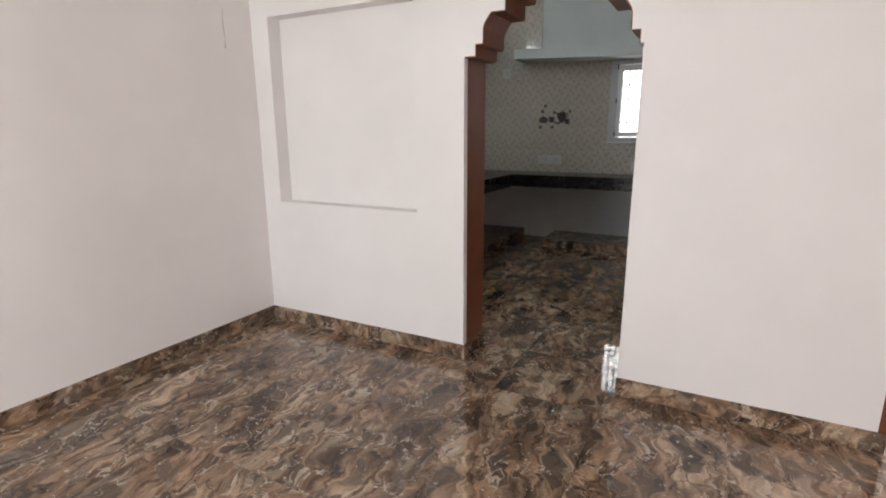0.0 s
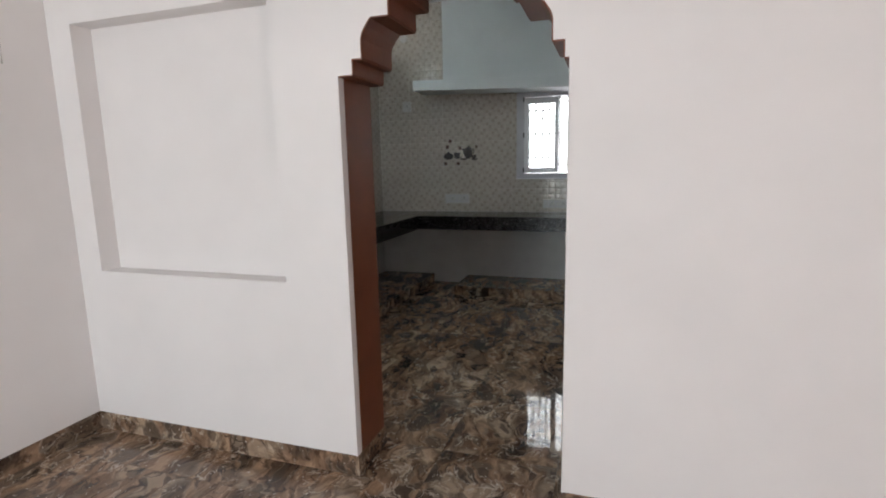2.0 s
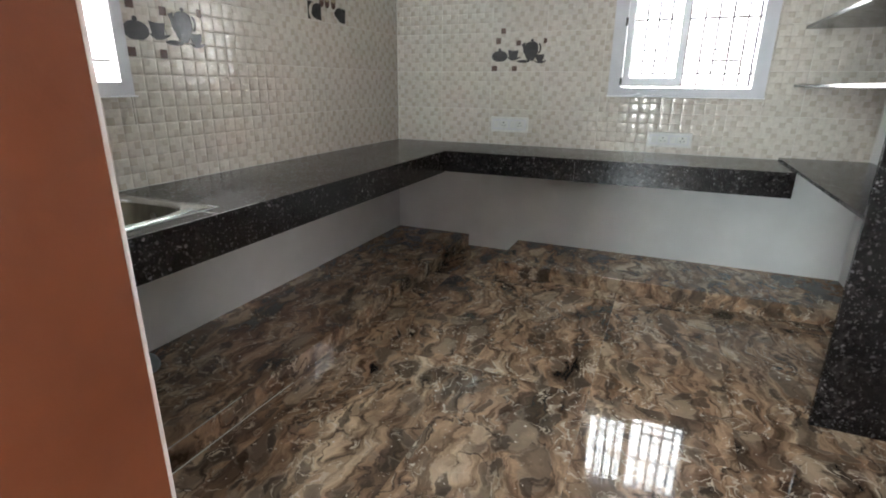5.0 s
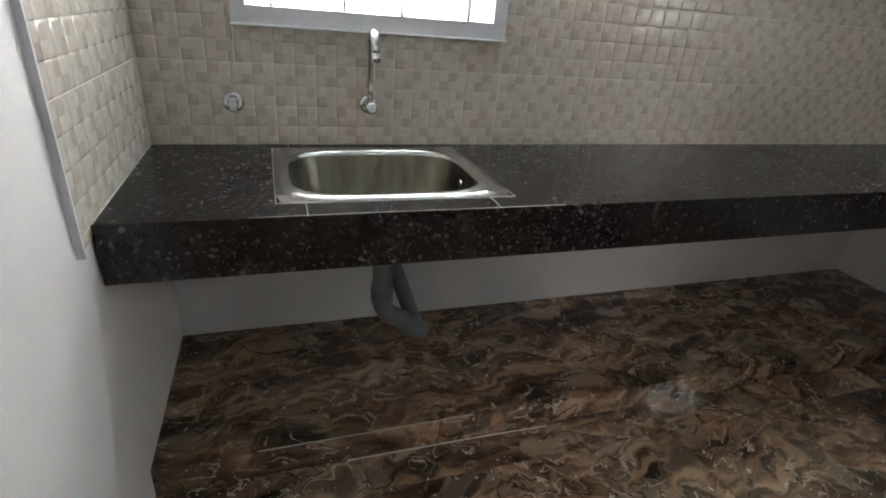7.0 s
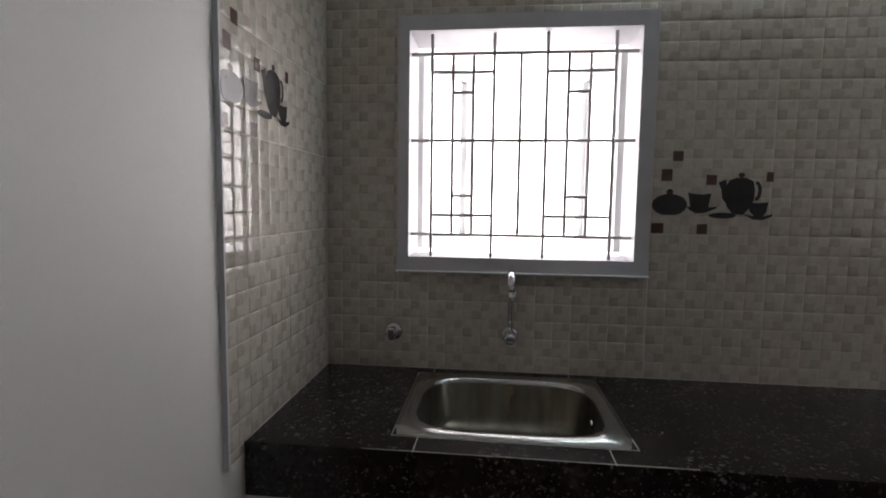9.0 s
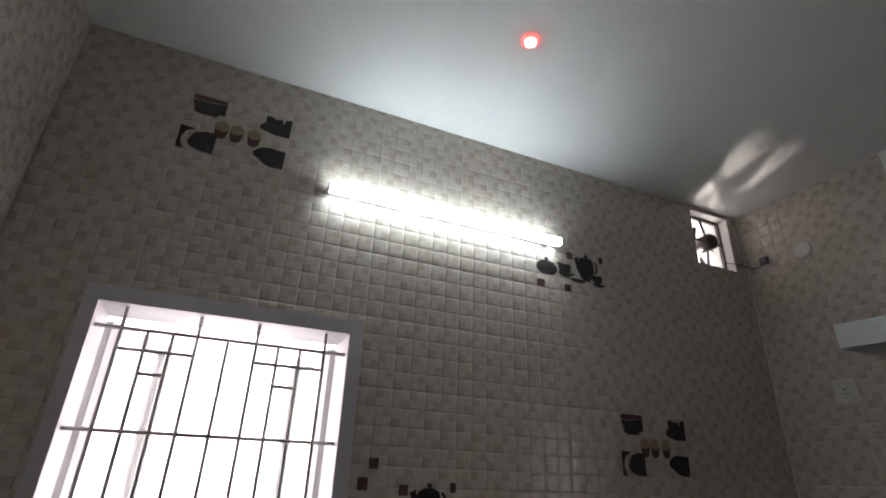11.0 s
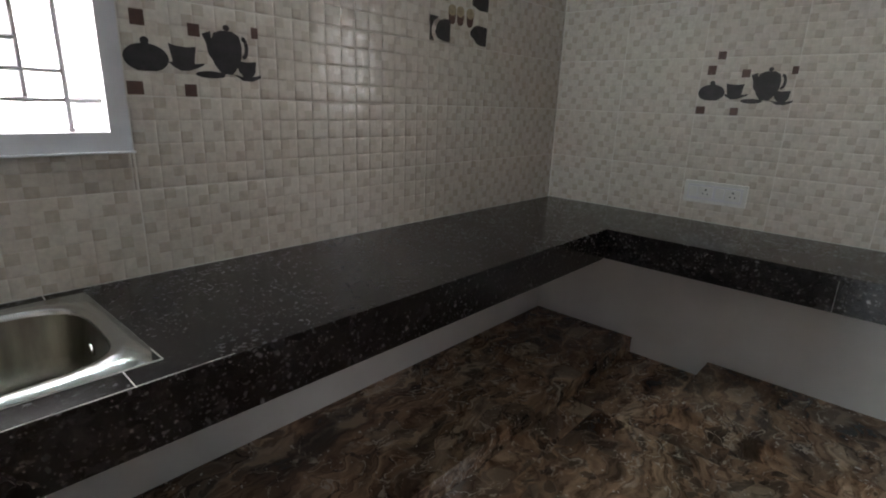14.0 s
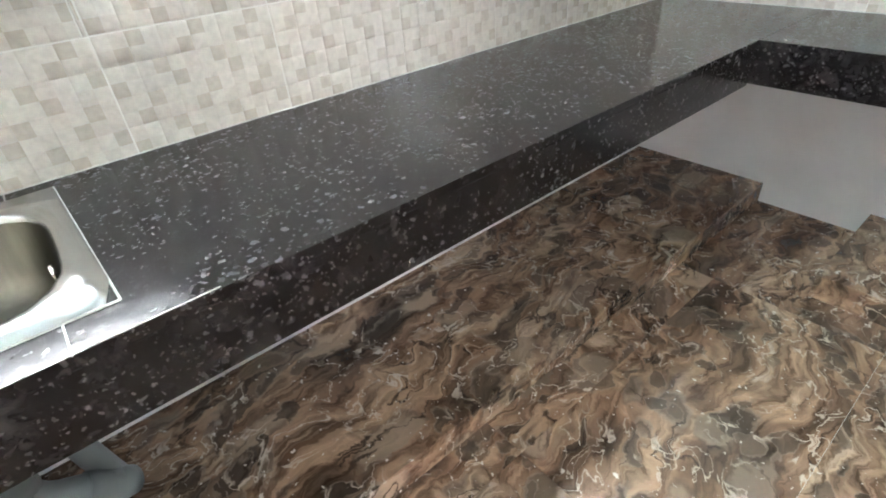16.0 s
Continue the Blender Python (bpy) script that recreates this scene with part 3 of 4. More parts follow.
def waste_pipe():
    s = thing("waste_pipe", (-2.205, 5.07, 0.105), "grey plastic waste pipe bent back under the sink", "pipe")
    x, y = -2.205, 5.083
    bm = bmesh.new()
    add_tube(bm, [(x, y, ZW - 0.185), (x, y, 0.41)] + arc((x, y + 0.09, 0.41), (0, -1, 0), (0, 0, -1), 0.09, 8, 60, 7)
             + [(x - 0.01, y + 0.105, 0.29), (x - 0.015, y + 0.145, 0.258)], 0.037, 20)
    a = part("trap", bm, PVC)
    bm = bmesh.new()
    add_tube(bm, [(x, y, 0.475), (x, y, 0.405)], 0.043, 20)
    b = part("collar", bm, PVC)
    bm = bmesh.new()
    add_tube(bm, [(x - 0.008, y + 0.085, 0.30), (x - 0.017, y + 0.150, 0.245), (x - 0.03, y + 0.168, 0.225)], [0.043, 0.043, 0.038], 20)
    b2 = part("collar", bm, PVC)
    bm = bmesh.new()
    add_tube(bm, [(XW + 0.001, y + 0.02, 0.62), (XW + 0.06, y + 0.03, 0.60), (x - 0.14, y + 0.08, 0.46), (x - 0.03, y + 0.150, 0.25)], 0.032, 16)
    c = part("branch", bm, PVC)
    for ch in (a, b, b2, c):
        ch.parent = s
        ch.matrix_parent_inverse = Matrix.Translation(-s.location)


waste_pipe()


def adopt(s, *parts):
    for ch in parts:
        ch.parent = s
        ch.matrix_parent_inverse = Matrix.Translation(-s.location)
    return s


def tap():
    y, z = 5.081, 1.072
    s = thing("wall_tap", (XS, y, z), "chrome wall-mounted swan-neck tap on the cream tiles", "tap")
    bm = bmesh.new()
    add_tube(bm, [(XS, y, z), (XS + 0.006, y, z), (XS + 0.014, y, z)], [0.036, 0.036, 0.024], 28)
    flange = part("flange", bm, CHROME)
    bm = bmesh.new()
    add_tube(bm, [(XS + 0.01, y, z), (XS + 0.055, y, z)], 0.017, 20)
    add_tube(bm, [(XS + 0.055, y, z), (XS + 0.062, y, z), (XS + 0.085, y, z), (XS + 0.088, y, z)], [0.019, 0.023, 0.022, 0.016], 20)
    body = part("handle", bm, CHROME)
    bm = bmesh.new()
    c = (XS + 0.085, y, z + 0.215)
    pts = [(XS + 0.045, y, z), (XS + 0.045, y, z + 0.06), (XS + 0.045, y, z + 0.215)] + arc(c, (-1, 0, 0), (0, 0, 1), 0.04, 5, 180, 14) + [(XS + 0.125, y + 0.004, z + 0.175)]
    add_tube(bm, pts, [0.0105, 0.0105, 0.0125] + [0.0145] * (len(pts) - 3), 18)
    add_tube(bm, [(XS + 0.125, y + 0.003, z + 0.195), (XS + 0.125, y + 0.005, z + 0.163)], 0.0165, 18)
    spout = part("spout", bm, CHROME)
    adopt(s, flange, body, spout)


tap()


def stop_valve():
    y, z = 4.604, 1.068
    s = thing("stop_valve", (XS, y, z), "small chrome stop valve on the cream tiles beside the tap", "valve")
    bm = bmesh.new()
    add_tube(bm, [(XS, y, z), (XS + 0.006, y, z), (XS + 0.014, y, z)], [0.038, 0.038, 0.026], 28)
    flange = part("flange", bm, CHROME)
    bm = bmesh.new()
    add_tube(bm, [(XS + 0.01, y, z), (XS + 0.05, y, z), (XS + 0.054, y, z)], [0.021, 0.019, 0.014], 20)
    add_box(bm, XS + 0.045, XS + 0.060, y - 0.011, y + 0.011, z - 0.024, z + 0.026)
    knob = part("knob", bm, CHROME)
    adopt(s, flange, knob)


stop_valve()


def granite_rack():
    s = thing("granite_shelf_rack", (0.68, 7.3, 0.0), "open black granite shelf rack with an upright slab end", "shelf")
    made = []
    bm = bmesh.new()
    add_box(bm, 0.405, XR, 6.315, 6.337, 0.002, 2.12)
    made.append(part("upright", bm, GRANITE, bevel=0.001))
    for z in (0.932, 1.410, 1.765, 2.10):
        bm = bmesh.new()
        add_box(bm, 0.403, XR, 6.338, YB, z - 0.018, z)
        made.append(part("shelf", bm, GRANITE, bevel=0.001))
    adopt(s, *made)


granite_rack()


# ---- windows ----
def grille(place, us, full, partial, w, h, r=0.0072):
    """Welded square bars in the unit frame (u, v from the top left), set by place(u, v, depth)."""
    out = []

    def bar(a, b, off):
        bm = bmesh.new()
        add_tube(bm, [place(*a, off), place(*b, off)], r, 6)
        return bm
    return [part("bar", bar(a, b, off), IRON_BLOOM) for a, b, off in
            [((u, 0), (u, 1), 0.0) for u in us] + [((0, v), (1, v), 0.004) for v in full] + [(a, b, 0.008) for a, b in partial]]


def west_window():
    y0, y1, z0, z1 = 4.667, 5.548, 1.384, 2.267
    s = thing("window_west", (XW, y0, z0), "square kitchen window with a grey frame, welded grille and open white shutters", "window")
    s["kind"] = "structure"
    fy0, fy1, fz0, fz1 = 4.622, 5.602, 1.329, 2.325
    made = []
    bm = bmesh.new()
    for x0, x1, a0, a1, b0, b1 in ((XW + 0.0005, XS + 0.028, fy0, fy1, fz0, fz1), (XW - 0.20, XW, W1[0] + 0.0005, W1[1] - 0.0005, W1[2] + 0.0005, W1[3] - 0.0005)):
        add_box(bm, x0, x1, a0, y0, b0, b1)
        add_box(bm, x0, x1, y1, a1, b0, b1)
        add_box(bm, x0, x1, y0, y1, b0, z0)
        add_box(bm, x0, x1, y0, y1, z1, b1)
    made.append(part("window_frame", bm, FRAME))
    bm = bmesh.new()
    add_box(bm, XS, XS + 0.045, fy0 - 0.004, fy1 + 0.004, fz0 - 0.006, fz0)
    made.append(part("window_sill", bm, SASH, bevel=0.002))

    def place(u, v, off):
        return (XW - 0.020 - off, y0 + u * (y1 - y0), z1 - v * (z1 - z0))
    full_u = [0.095, 0.375, 0.61, 0.905]
    partial = [((0.495, 0.085), (0.495, 0.90)),
               ((0.19, 0.085), (0.19, 0.90)), ((0.283, 0.085), (0.283, 0.90)), ((0.705, 0.085), (0.705, 0.90)), ((0.80, 0.085), (0.80, 0.90)),
               ((0.095, 0.165), (0.375, 0.165)), ((0.61, 0.165), (0.905, 0.165)), ((0.095, 0.81), (0.375, 0.81)), ((0.61, 0.81), (0.905, 0.81)),
               ((0.19, 0.255), (0.283, 0.255)), ((0.705, 0.255), (0.80, 0.255)), ((0.19, 0.72), (0.283, 0.72)), ((0.705, 0.72), (0.80, 0.72))]
    made += grille(place, full_u, [0.085, 0.47, 0.90], partial, 1, 1)

    def shutter(hinge_y, turn, handle):
        """A sash swung open to the outside."""
        m = Matrix.Translation((XW - 0.235, hinge_y, z0 + 0.01)) @ Matrix.Rotation(radians(turn), 4, "Z")
        w, h = 0.43, z1 - z0 - 0.02
        bm = bmesh.new()
        for sp in ((0, 0.05, -0.02, 0.02, 0, h), (w - 0.05, w, -0.02, 0.02, 0, h), (0.05, w - 0.05, -0.02, 0.02, 0, 0.05), (0.05, w - 0.05, -0.02, 0.02, h - 0.05, h)):
            add_box(bm, *sp)
        bmesh.ops.transform(bm, matrix=m, verts=bm.verts[:])
        sash = part("shutter", bm, SASH, label="white painted shutter standing open")
        bm = bmesh.new()
        add_box(bm, 0.05, w - 0.05, -0.004, 0.004, 0.05, h - 0.05)
        bmesh.ops.transform(bm, matrix=m, verts=bm.verts[:])
        pane = part("pane", bm, GLASS)
        bm = bmesh.new()
        add_tube(bm, [(w - 0.025, -0.02, h * 0.42), (w - 0.025, -0.045, h * 0.43), (w - 0.025, -0.045, h * 0.52), (w - 0.025, -0.02, h * 0.53)], 0.005, 8)
        bmesh.ops.transform(bm, matrix=m, verts=bm.verts[:])
        return [sash, pane, part("handle", bm, CHROME)]
    made += shutter(y0, 153, True)
    made += shutter(y1, 195, True)
    adopt(s, *made)


west_window()


def north_window():
    x0, x1, z0, z1 = W2
    s = thing("window_north", (x0, YW, z0), "kitchen casement window with a grey frame, one closed sash and a grille", "window")
    s["kind"] = "structure"
    made = []
    bm = bmesh.new()
    ya, yb = YB - 0.014, YW + 0.09
    fx0, fx1, fz0, fz1 = -0.772, 0.245, 1.320, 2.330
    for p, q, a0, a1, b0, b1 in ((ya, YW - 0.0005, fx0, fx1, fz0, fz1), (YW, YW + 0.20, W2[0] + 0.0005, W2[1] - 0.0005, W2[2] + 0.0005, W2[3] - 0.0005)):
        add_box(bm, a0, -0.682, p, q, b0, b1)
        add_box(bm, 0.160, a1, p, q, b0, b1)
        add_box(bm, -0.682, 0.160, p, q, b0, 1.380)
        add_box(bm, -0.682, 0.160, p, q, 2.258, b1)
    made.append(part("window_frame", bm, FRAME))
    bm = bmesh.new()
    add_box(bm, fx0 - 0.004, fx1 + 0.004, YB - 0.03, YB - 0.014, fz0 - 0.006, fz0 + 0.004)
    made.append(part("window_sill", bm, SASH, bevel=0.002))
    bm = bmesh.new()
    yc = YW + 0.01
    add_box(bm, -0.678, -0.634, ya - 0.004, yc, 1.386, 2.252)
    add_box(bm, -0.328, -0.284, ya - 0.004, yc, 1.386, 2.252)
    add_box(bm, -0.634, -0.328, ya - 0.004, yc, 1.386, 1.447)
    add_box(bm, -0.634, -0.328, ya - 0.004, yc, 2.180, 2.252)
    made.append(part("sash", bm, SASH, label="white painted closed sash"))
    bm = bmesh.new()
    add_box(bm, -0.634, -0.328, ya + 0.008, ya + 0.012, 1.447, 2.180)
    made.append(part("pane", bm, GLASS))
    for z in (1.420, 1.825, 2.235):
        bm = bmesh.new()
        add_box(bm, -0.694, -0.678, ya - 0.012, ya - 0.001, z - 0.028, z + 0.028)
        made.append(part("hinge", bm, DARK, bevel=0.002))

    def bar(a, b, off):
        bm = bmesh.new()
        add_tube(bm, [(a[0], YW + 0.06 + off, a[1]), (b[0], YW + 0.06 + off, b[1])], 0.0088, 6)
        return part("bar", bm, IRON)
    xs_full = (-0.637, -0.278, -0.183, -0.011, 0.077, 0.145)
    for x in xs_full:
        made.append(bar((x, 1.39), (x, 2.27), 0))
    for x in (-0.557, -0.477, -0.397, -0.098):
        made.append(bar((x, 1.477), (x, 2.20), 0))
    for z in (1.477, 1.84, 2.205):
        made.append(bar((-0.67, z), (0.17, z), 0.004))
    for a, b, z in ((-0.637, -0.397, 2.11), (-0.183, 0.077, 2.11), (-0.637, -0.397, 1.565), (-0.183, 0.077, 1.565),
                    (-0.557, -0.477, 2.02), (-0.098, -0.011, 2.02), (-0.557, -0.477, 1.64), (-0.098, -0.011, 1.64)):
        made.append(bar((a, z), (b, z), 0.008))
    adopt(s, *made)


north_window()


# ---- exhaust fan ----
def exhaust_fan():
    y, z = 0.5 * (FAN[0] + FAN[1]), 0.5 * (FAN[2] + FAN[3])
    x = XW - 0.06
    s = thing("exhaust_fan", (x, y, z), "dark exhaust fan in a square wall opening under the ceiling", "fan")
    made = []
    bm = bmesh.new()
    for sp in ((x - 0.02, x, FAN[0] + 0.001, FAN[0] + 0.013, FAN[2] + 0.001, FAN[3] - 0.001), (x - 0.02, x, FAN[1] - 0.013, FAN[1] - 0.001, FAN[2] + 0.001, FAN[3] - 0.001),
               (x - 0.02, x, FAN[0] + 0.013, FAN[1] - 0.013, FAN[2] + 0.001, FAN[2] + 0.013), (x - 0.02, x, FAN[0] + 0.013, FAN[1] - 0.013, FAN[3] - 0.013, FAN[3] - 0.001)):
        add_box(bm, *sp)
    made.append(part("frame", bm, MOTOR))
    bm = bmesh.new()
    add_tube(bm, [(x - 0.05, y, z), (x - 0.04, y, z), (x + 0.05, y, z), (x + 0.07, y, z)], [0.035, 0.052, 0.055, 0.035], 20)
    made.append(part("motor", bm, MOTOR))
    bm = bmesh.new()
    add_tube(bm, [(x - 0.01, FAN[0] + 0.005, z + 0.02), (x + 0.02, y, z + 0.01), (x - 0.01, FAN[1] - 0.005, z + 0.02)], 0.008, 8)
    add_tube(bm, [(x - 0.01, y, FAN[2] + 0.005), (x + 0.02, y, z), (x - 0.01, y, FAN[3] - 0.005)], 0.008, 8)
    made.append(part("bracket", bm, MOTOR))
    for k in range(4):
        bm = bmesh.new()
        a0 = radians(20 + 90 * k)
        ring = []
        for rr, da, dx in ((0.045, -0.25, 0.012), (0.15, -0.42, 0.022), (0.155, 0.42, -0.022), (0.10, 0.50, -0.018), (0.045, 0.3, -0.012)):
            ring.append((x - 0.075 + dx, y + rr * math.cos(a0 + da), z + rr * math.sin(a0 + da)))
        lo = [bm.verts.new(p) for p in ring]
        hi = [bm.verts.new((p[0] + 0.002, p[1], p[2])) for p in ring]
        bm.faces.new(lo)
        bm.faces.new(hi[::-1])
        for i in range(5):
            bm.faces.new((lo[i], hi[i], hi[(i + 1) % 5], lo[(i + 1) % 5]))
        bmesh.ops.recalc_face_normals(bm, faces=bm.faces[:])
        made.append(part("blade", bm, MOTOR))
    adopt(s, *made)


exhaust_fan()

bm = bmesh.new()
add_tube(bm, [(XW - 0.05, 8.005, 3.10), (XS + 0.012, 8.02, 3.075), (XS + 0.06, 8.09, 3.035), (XS + 0.10, YB - 0.01, 3.04), (-2.425, YB - 0.02, 3.06)], 0.0035, 8)
part("cable", bm, DARK, label="thin black fan cable running to the socket", category="cable")


def plate(name, x0, x1, z0, z1, label, category, extra):
    s = thing(name, ((x0 + x1) / 2, YB, (z0 + z1) / 2), label, category)
    bm = bmesh.new()
    add_box(bm, x0, x1, YB - 0.012, YB, z0, z1)
    made = [part("cover", bm, COVER, bevel=0.003)]
    made += extra()
    adopt(s, *made)
    return s


def module(name, x0, x1, z0, z1, mat=COVER, depth=0.017):
    bm = bmesh.new()
    add_box(bm, x0, x1, YB - depth, YB - 0.0125, z0, z1)
    return part(name, bm, mat, bevel=0.001)


def hole(x, z, r=0.004):
    bm = bmesh.new()
    add_tube(bm, [(x, YB - 0.0185, z), (x, YB - 0.0160, z)], r, 10)
    return part("pin_hole", bm, DARK)


def double_socket(x0, x1, z0, z1):
    def extra():
        w, out = (x1 - x0), []
        h = z1 - z0
        out.append(module("inner_frame", x0 + 0.02, x1 - 0.02, z0 + 0.018, z1 - 0.018, FRAME, 0.0145))
        for k in range(2):
            a = x0 + w * (0.09 + 0.43 * k)
            out.append(module("rocker", a, a + w * 0.13, z0 + h * 0.26, z1 - h * 0.26))
            out.append(module("socket", a + w * 0.15, a + w * 0.385, z0 + h * 0.24, z1 - h * 0.24))
            cxx, czz = a + w * 0.27, (z0 + z1) / 2
            out += [hole(cxx - 0.012, czz - 0.008), hole(cxx + 0.012, czz - 0.008), hole(cxx, czz + 0.014, 0.0055)]
        return out
    return plate("switchboard", x0, x1, z0, z1, "white plastic double socket panel on the cream tiles", "switchboard", extra)


double_socket(-1.678, -1.362, 1.022, 1.140)
double_socket(-0.455, -0.151, 0.965, 1.070)
plate("socket_plate", -2.222, -2.106, 2.170, 2.295, "small square white socket plate on the tiles", "socket",
      lambda: [module("socket", -2.193, -2.135, 2.200, 2.265)] + [hole(-2.174, 2.223), hole(-2.154, 2.223), hole(-2.164, 2.243, 0.005)])
plate("fan_socket", -2.437, -2.377, 3.025, 3.065, "small white plug point beside the exhaust fan", "socket", lambda: [module("plug", -2.432, -2.387, 3.04, 3.085, DARK, 0.04)])
bm = bmesh.new()
add_tube(bm, [(-2.184, YB, 3.055), (-2.184, YB - 0.008, 3.055), (-2.184, YB - 0.012, 3.055)], [0.052, 0.052, 0.044], 28)
part("round_cover", bm, COVER, label="round white plastic blanking cover on the tiles", category="cover")


# ---- lamps ----
def tube_light():
    y0, y1, z = 5.375, 6.605, 2.902
    s = thing("tube_light", (XS, (y0 + y1) / 2, z), "lit white tube light on a wall batten above the window", "lamp")
    bm = bmesh.new()
    add_box(bm, XS, XS + 0.026, y0, y1, z - 0.014, z + 0.014)
    batten = part("batten", bm, PLASTIC, bevel=0.002)
    made = [batten]
    for y in (y0, y1 - 0.007):
        bm = bmesh.new()
        add_box(bm, XS + 0.0265, XS + 0.070, y, y + 0.007, z - 0.024, z + 0.024)
        made.append(part("end_cap", bm, PLASTIC, bevel=0.002))
    bm = bmesh.new()
    add_tube(bm, [(XS + 0.046, y0 + 0.008, z), (XS + 0.046, y1 - 0.008, z)], 0.023, 20)
    made.append(part("tube", bm, TUBE, label="glowing white tube"))
    adopt(s, *made)


tube_light()

def indicator():
    s = thing("ceiling_led", (-1.835, 6.013, ZC), "small round ceiling lamp glowing red with a white core", "lamp")
    bm = bmesh.new()
    add_tube(bm, [(-1.835, 6.013, ZC), (-1.835, 6.013, ZC - 0.01)], 0.034, 28)
    rim = part("rim", bm, RED_LED, label="red glowing rim")
    bm = bmesh.new()
    add_tube(bm, [(-1.835, 6.013, ZC - 0.0105), (-1.835, 6.013, ZC - 0.018)], 0.023, 28)
    adopt(s, rim, part("lens", bm, LED_CORE, label="white glowing lens"))


indicator()


# ---- wall tiles ----
CELLS_U, CELLS_V = 6, 4
JOINT = 0.0019


def tile_bm(u0, u1, v0, v1):
    """One embossed tile, cut to the span; u to its right, v up, n out of the wall."""
    bm = bmesh.new()
    cu, cv = TW / CELLS_U, TH / CELLS_V

    def at(u, v, n):
        return bm.verts.new((u, v, n))
    a0, a1, b0, b1 = u0 + JOINT, u1 - JOINT, v0 + JOINT, v1 - JOINT
    rng = random.Random(7)
    for j in range(CELLS_V):
        for i in range(CELLS_U):
            x0, x1 = max(i * cu, a0), min((i + 1) * cu, a1)
            y0, y1 = max(j * cv, b0), min((j + 1) * cv, b1)
            if x1 - x0 < 0.003 or y1 - y0 < 0.003:
                continue
            xm = min(max((i + 0.5) * cu, x0 + (x1 - x0) * 0.4), x1 - (x1 - x0) * 0.4)
            ym = min(max((j + 0.5) * cv, y0 + (y1 - y0) * 0.4), y1 - (y1 - y0) * 0.4)
            lim = min(x1 - x0, y1 - y0) / 75 * 1000
            rings = []
            for e, h in ((0.0, 0.0058), (0.0025, 0.0071), (0.0075, 0.0079), (0.014, 0.0082)):
                e *= lim
                p0, p1, q0, q1 = x0 + e, x1 - e, y0 + e, y1 - e
                rings.append([at(x, y, h) for x, y in ((p0, q0), (xm, q0), (p1, q0), (p1, ym), (p1, q1), (xm, q1), (p0, q1), (p0, ym))])
            mid = at(xm, ym, 0.0083)
            quarter = []
            for dj in (0, 1):
                for di in (0, 1):
                    gi, gj = 2 * i + di, 2 * j + dj
                    quarter.append(2 if gi % 4 == (0, 3, 1, 2)[gj % 4] else 1 if rng.random() < 0.4 else 0)
            side = (quarter[0], quarter[1], quarter[1], quarter[3], quarter[3], quarter[2], quarter[2], quarter[0])
            for lo, hi in zip(rings, rings[1:]):
                for k in range(8):
                    f = bm.faces.new((lo[k], lo[(k + 1) % 8], hi[(k + 1) % 8], hi[k]))
                    f.material_index, f.smooth = side[k], True
            r = rings[-1]
            for q, ids in zip(quarter, ((7, 0, 1), (1, 2, 3), (5, 6, 7), (3, 4, 5))):
                f = bm.faces.new([r[k] for k in ids] + [mid])
                f.material_index, f.smooth = q, True
    rim = [((a0, b0), (a1, b0)), ((a1, b0), (a1, b1)), ((a1, b1), (a0, b1)), ((a0, b1), (a0, b0))]
    for (p, q), (r, t) in rim:
        bm.faces.new((at(p, q, 0), at(r, t, 0), at(r, t, 0.0058), at(p, q, 0.0058)))
    return bm


tile_cache = {}


def tile_mesh(u0, u1, v0, v1):
    key = tuple(round(c, 3) for c in (u0, u1, v0, v1))
    if key not in tile_cache:
        bm = tile_bm(*key)
        me = bpy.data.meshes.new("tile")
        bm.to_mesh(me)
        bm.free()
        for m in TILE_SLOTS:
            me.materials.append(m)
        tile_cache[key] = me
    return tile_cache[key]


def ellipse(cx, cy, rx, ry, n=20, flat=None):
    pts = []
    for k in range(n):
        a = 2 * math.pi * k / n
        y = cy + ry * math.sin(a)
        pts.append((cx + rx * math.cos(a), max(y, flat) if flat is not None else y))
    return pts


def flat_shape(bm, pts, n, slot=0):
    clean = []
    for p in pts:
        if not clean or (abs(p[0] - clean[-1][0]) + abs(p[1] - clean[-1][1])) > 1e-4:
            clean.append(p)
    f = bm.faces.new([bm.verts.new((u, v, n)) for u, v in clean])
    f.normal_update()
    if f.normal.z < 0:
        f.normal_flip()
    f.material_index = slot


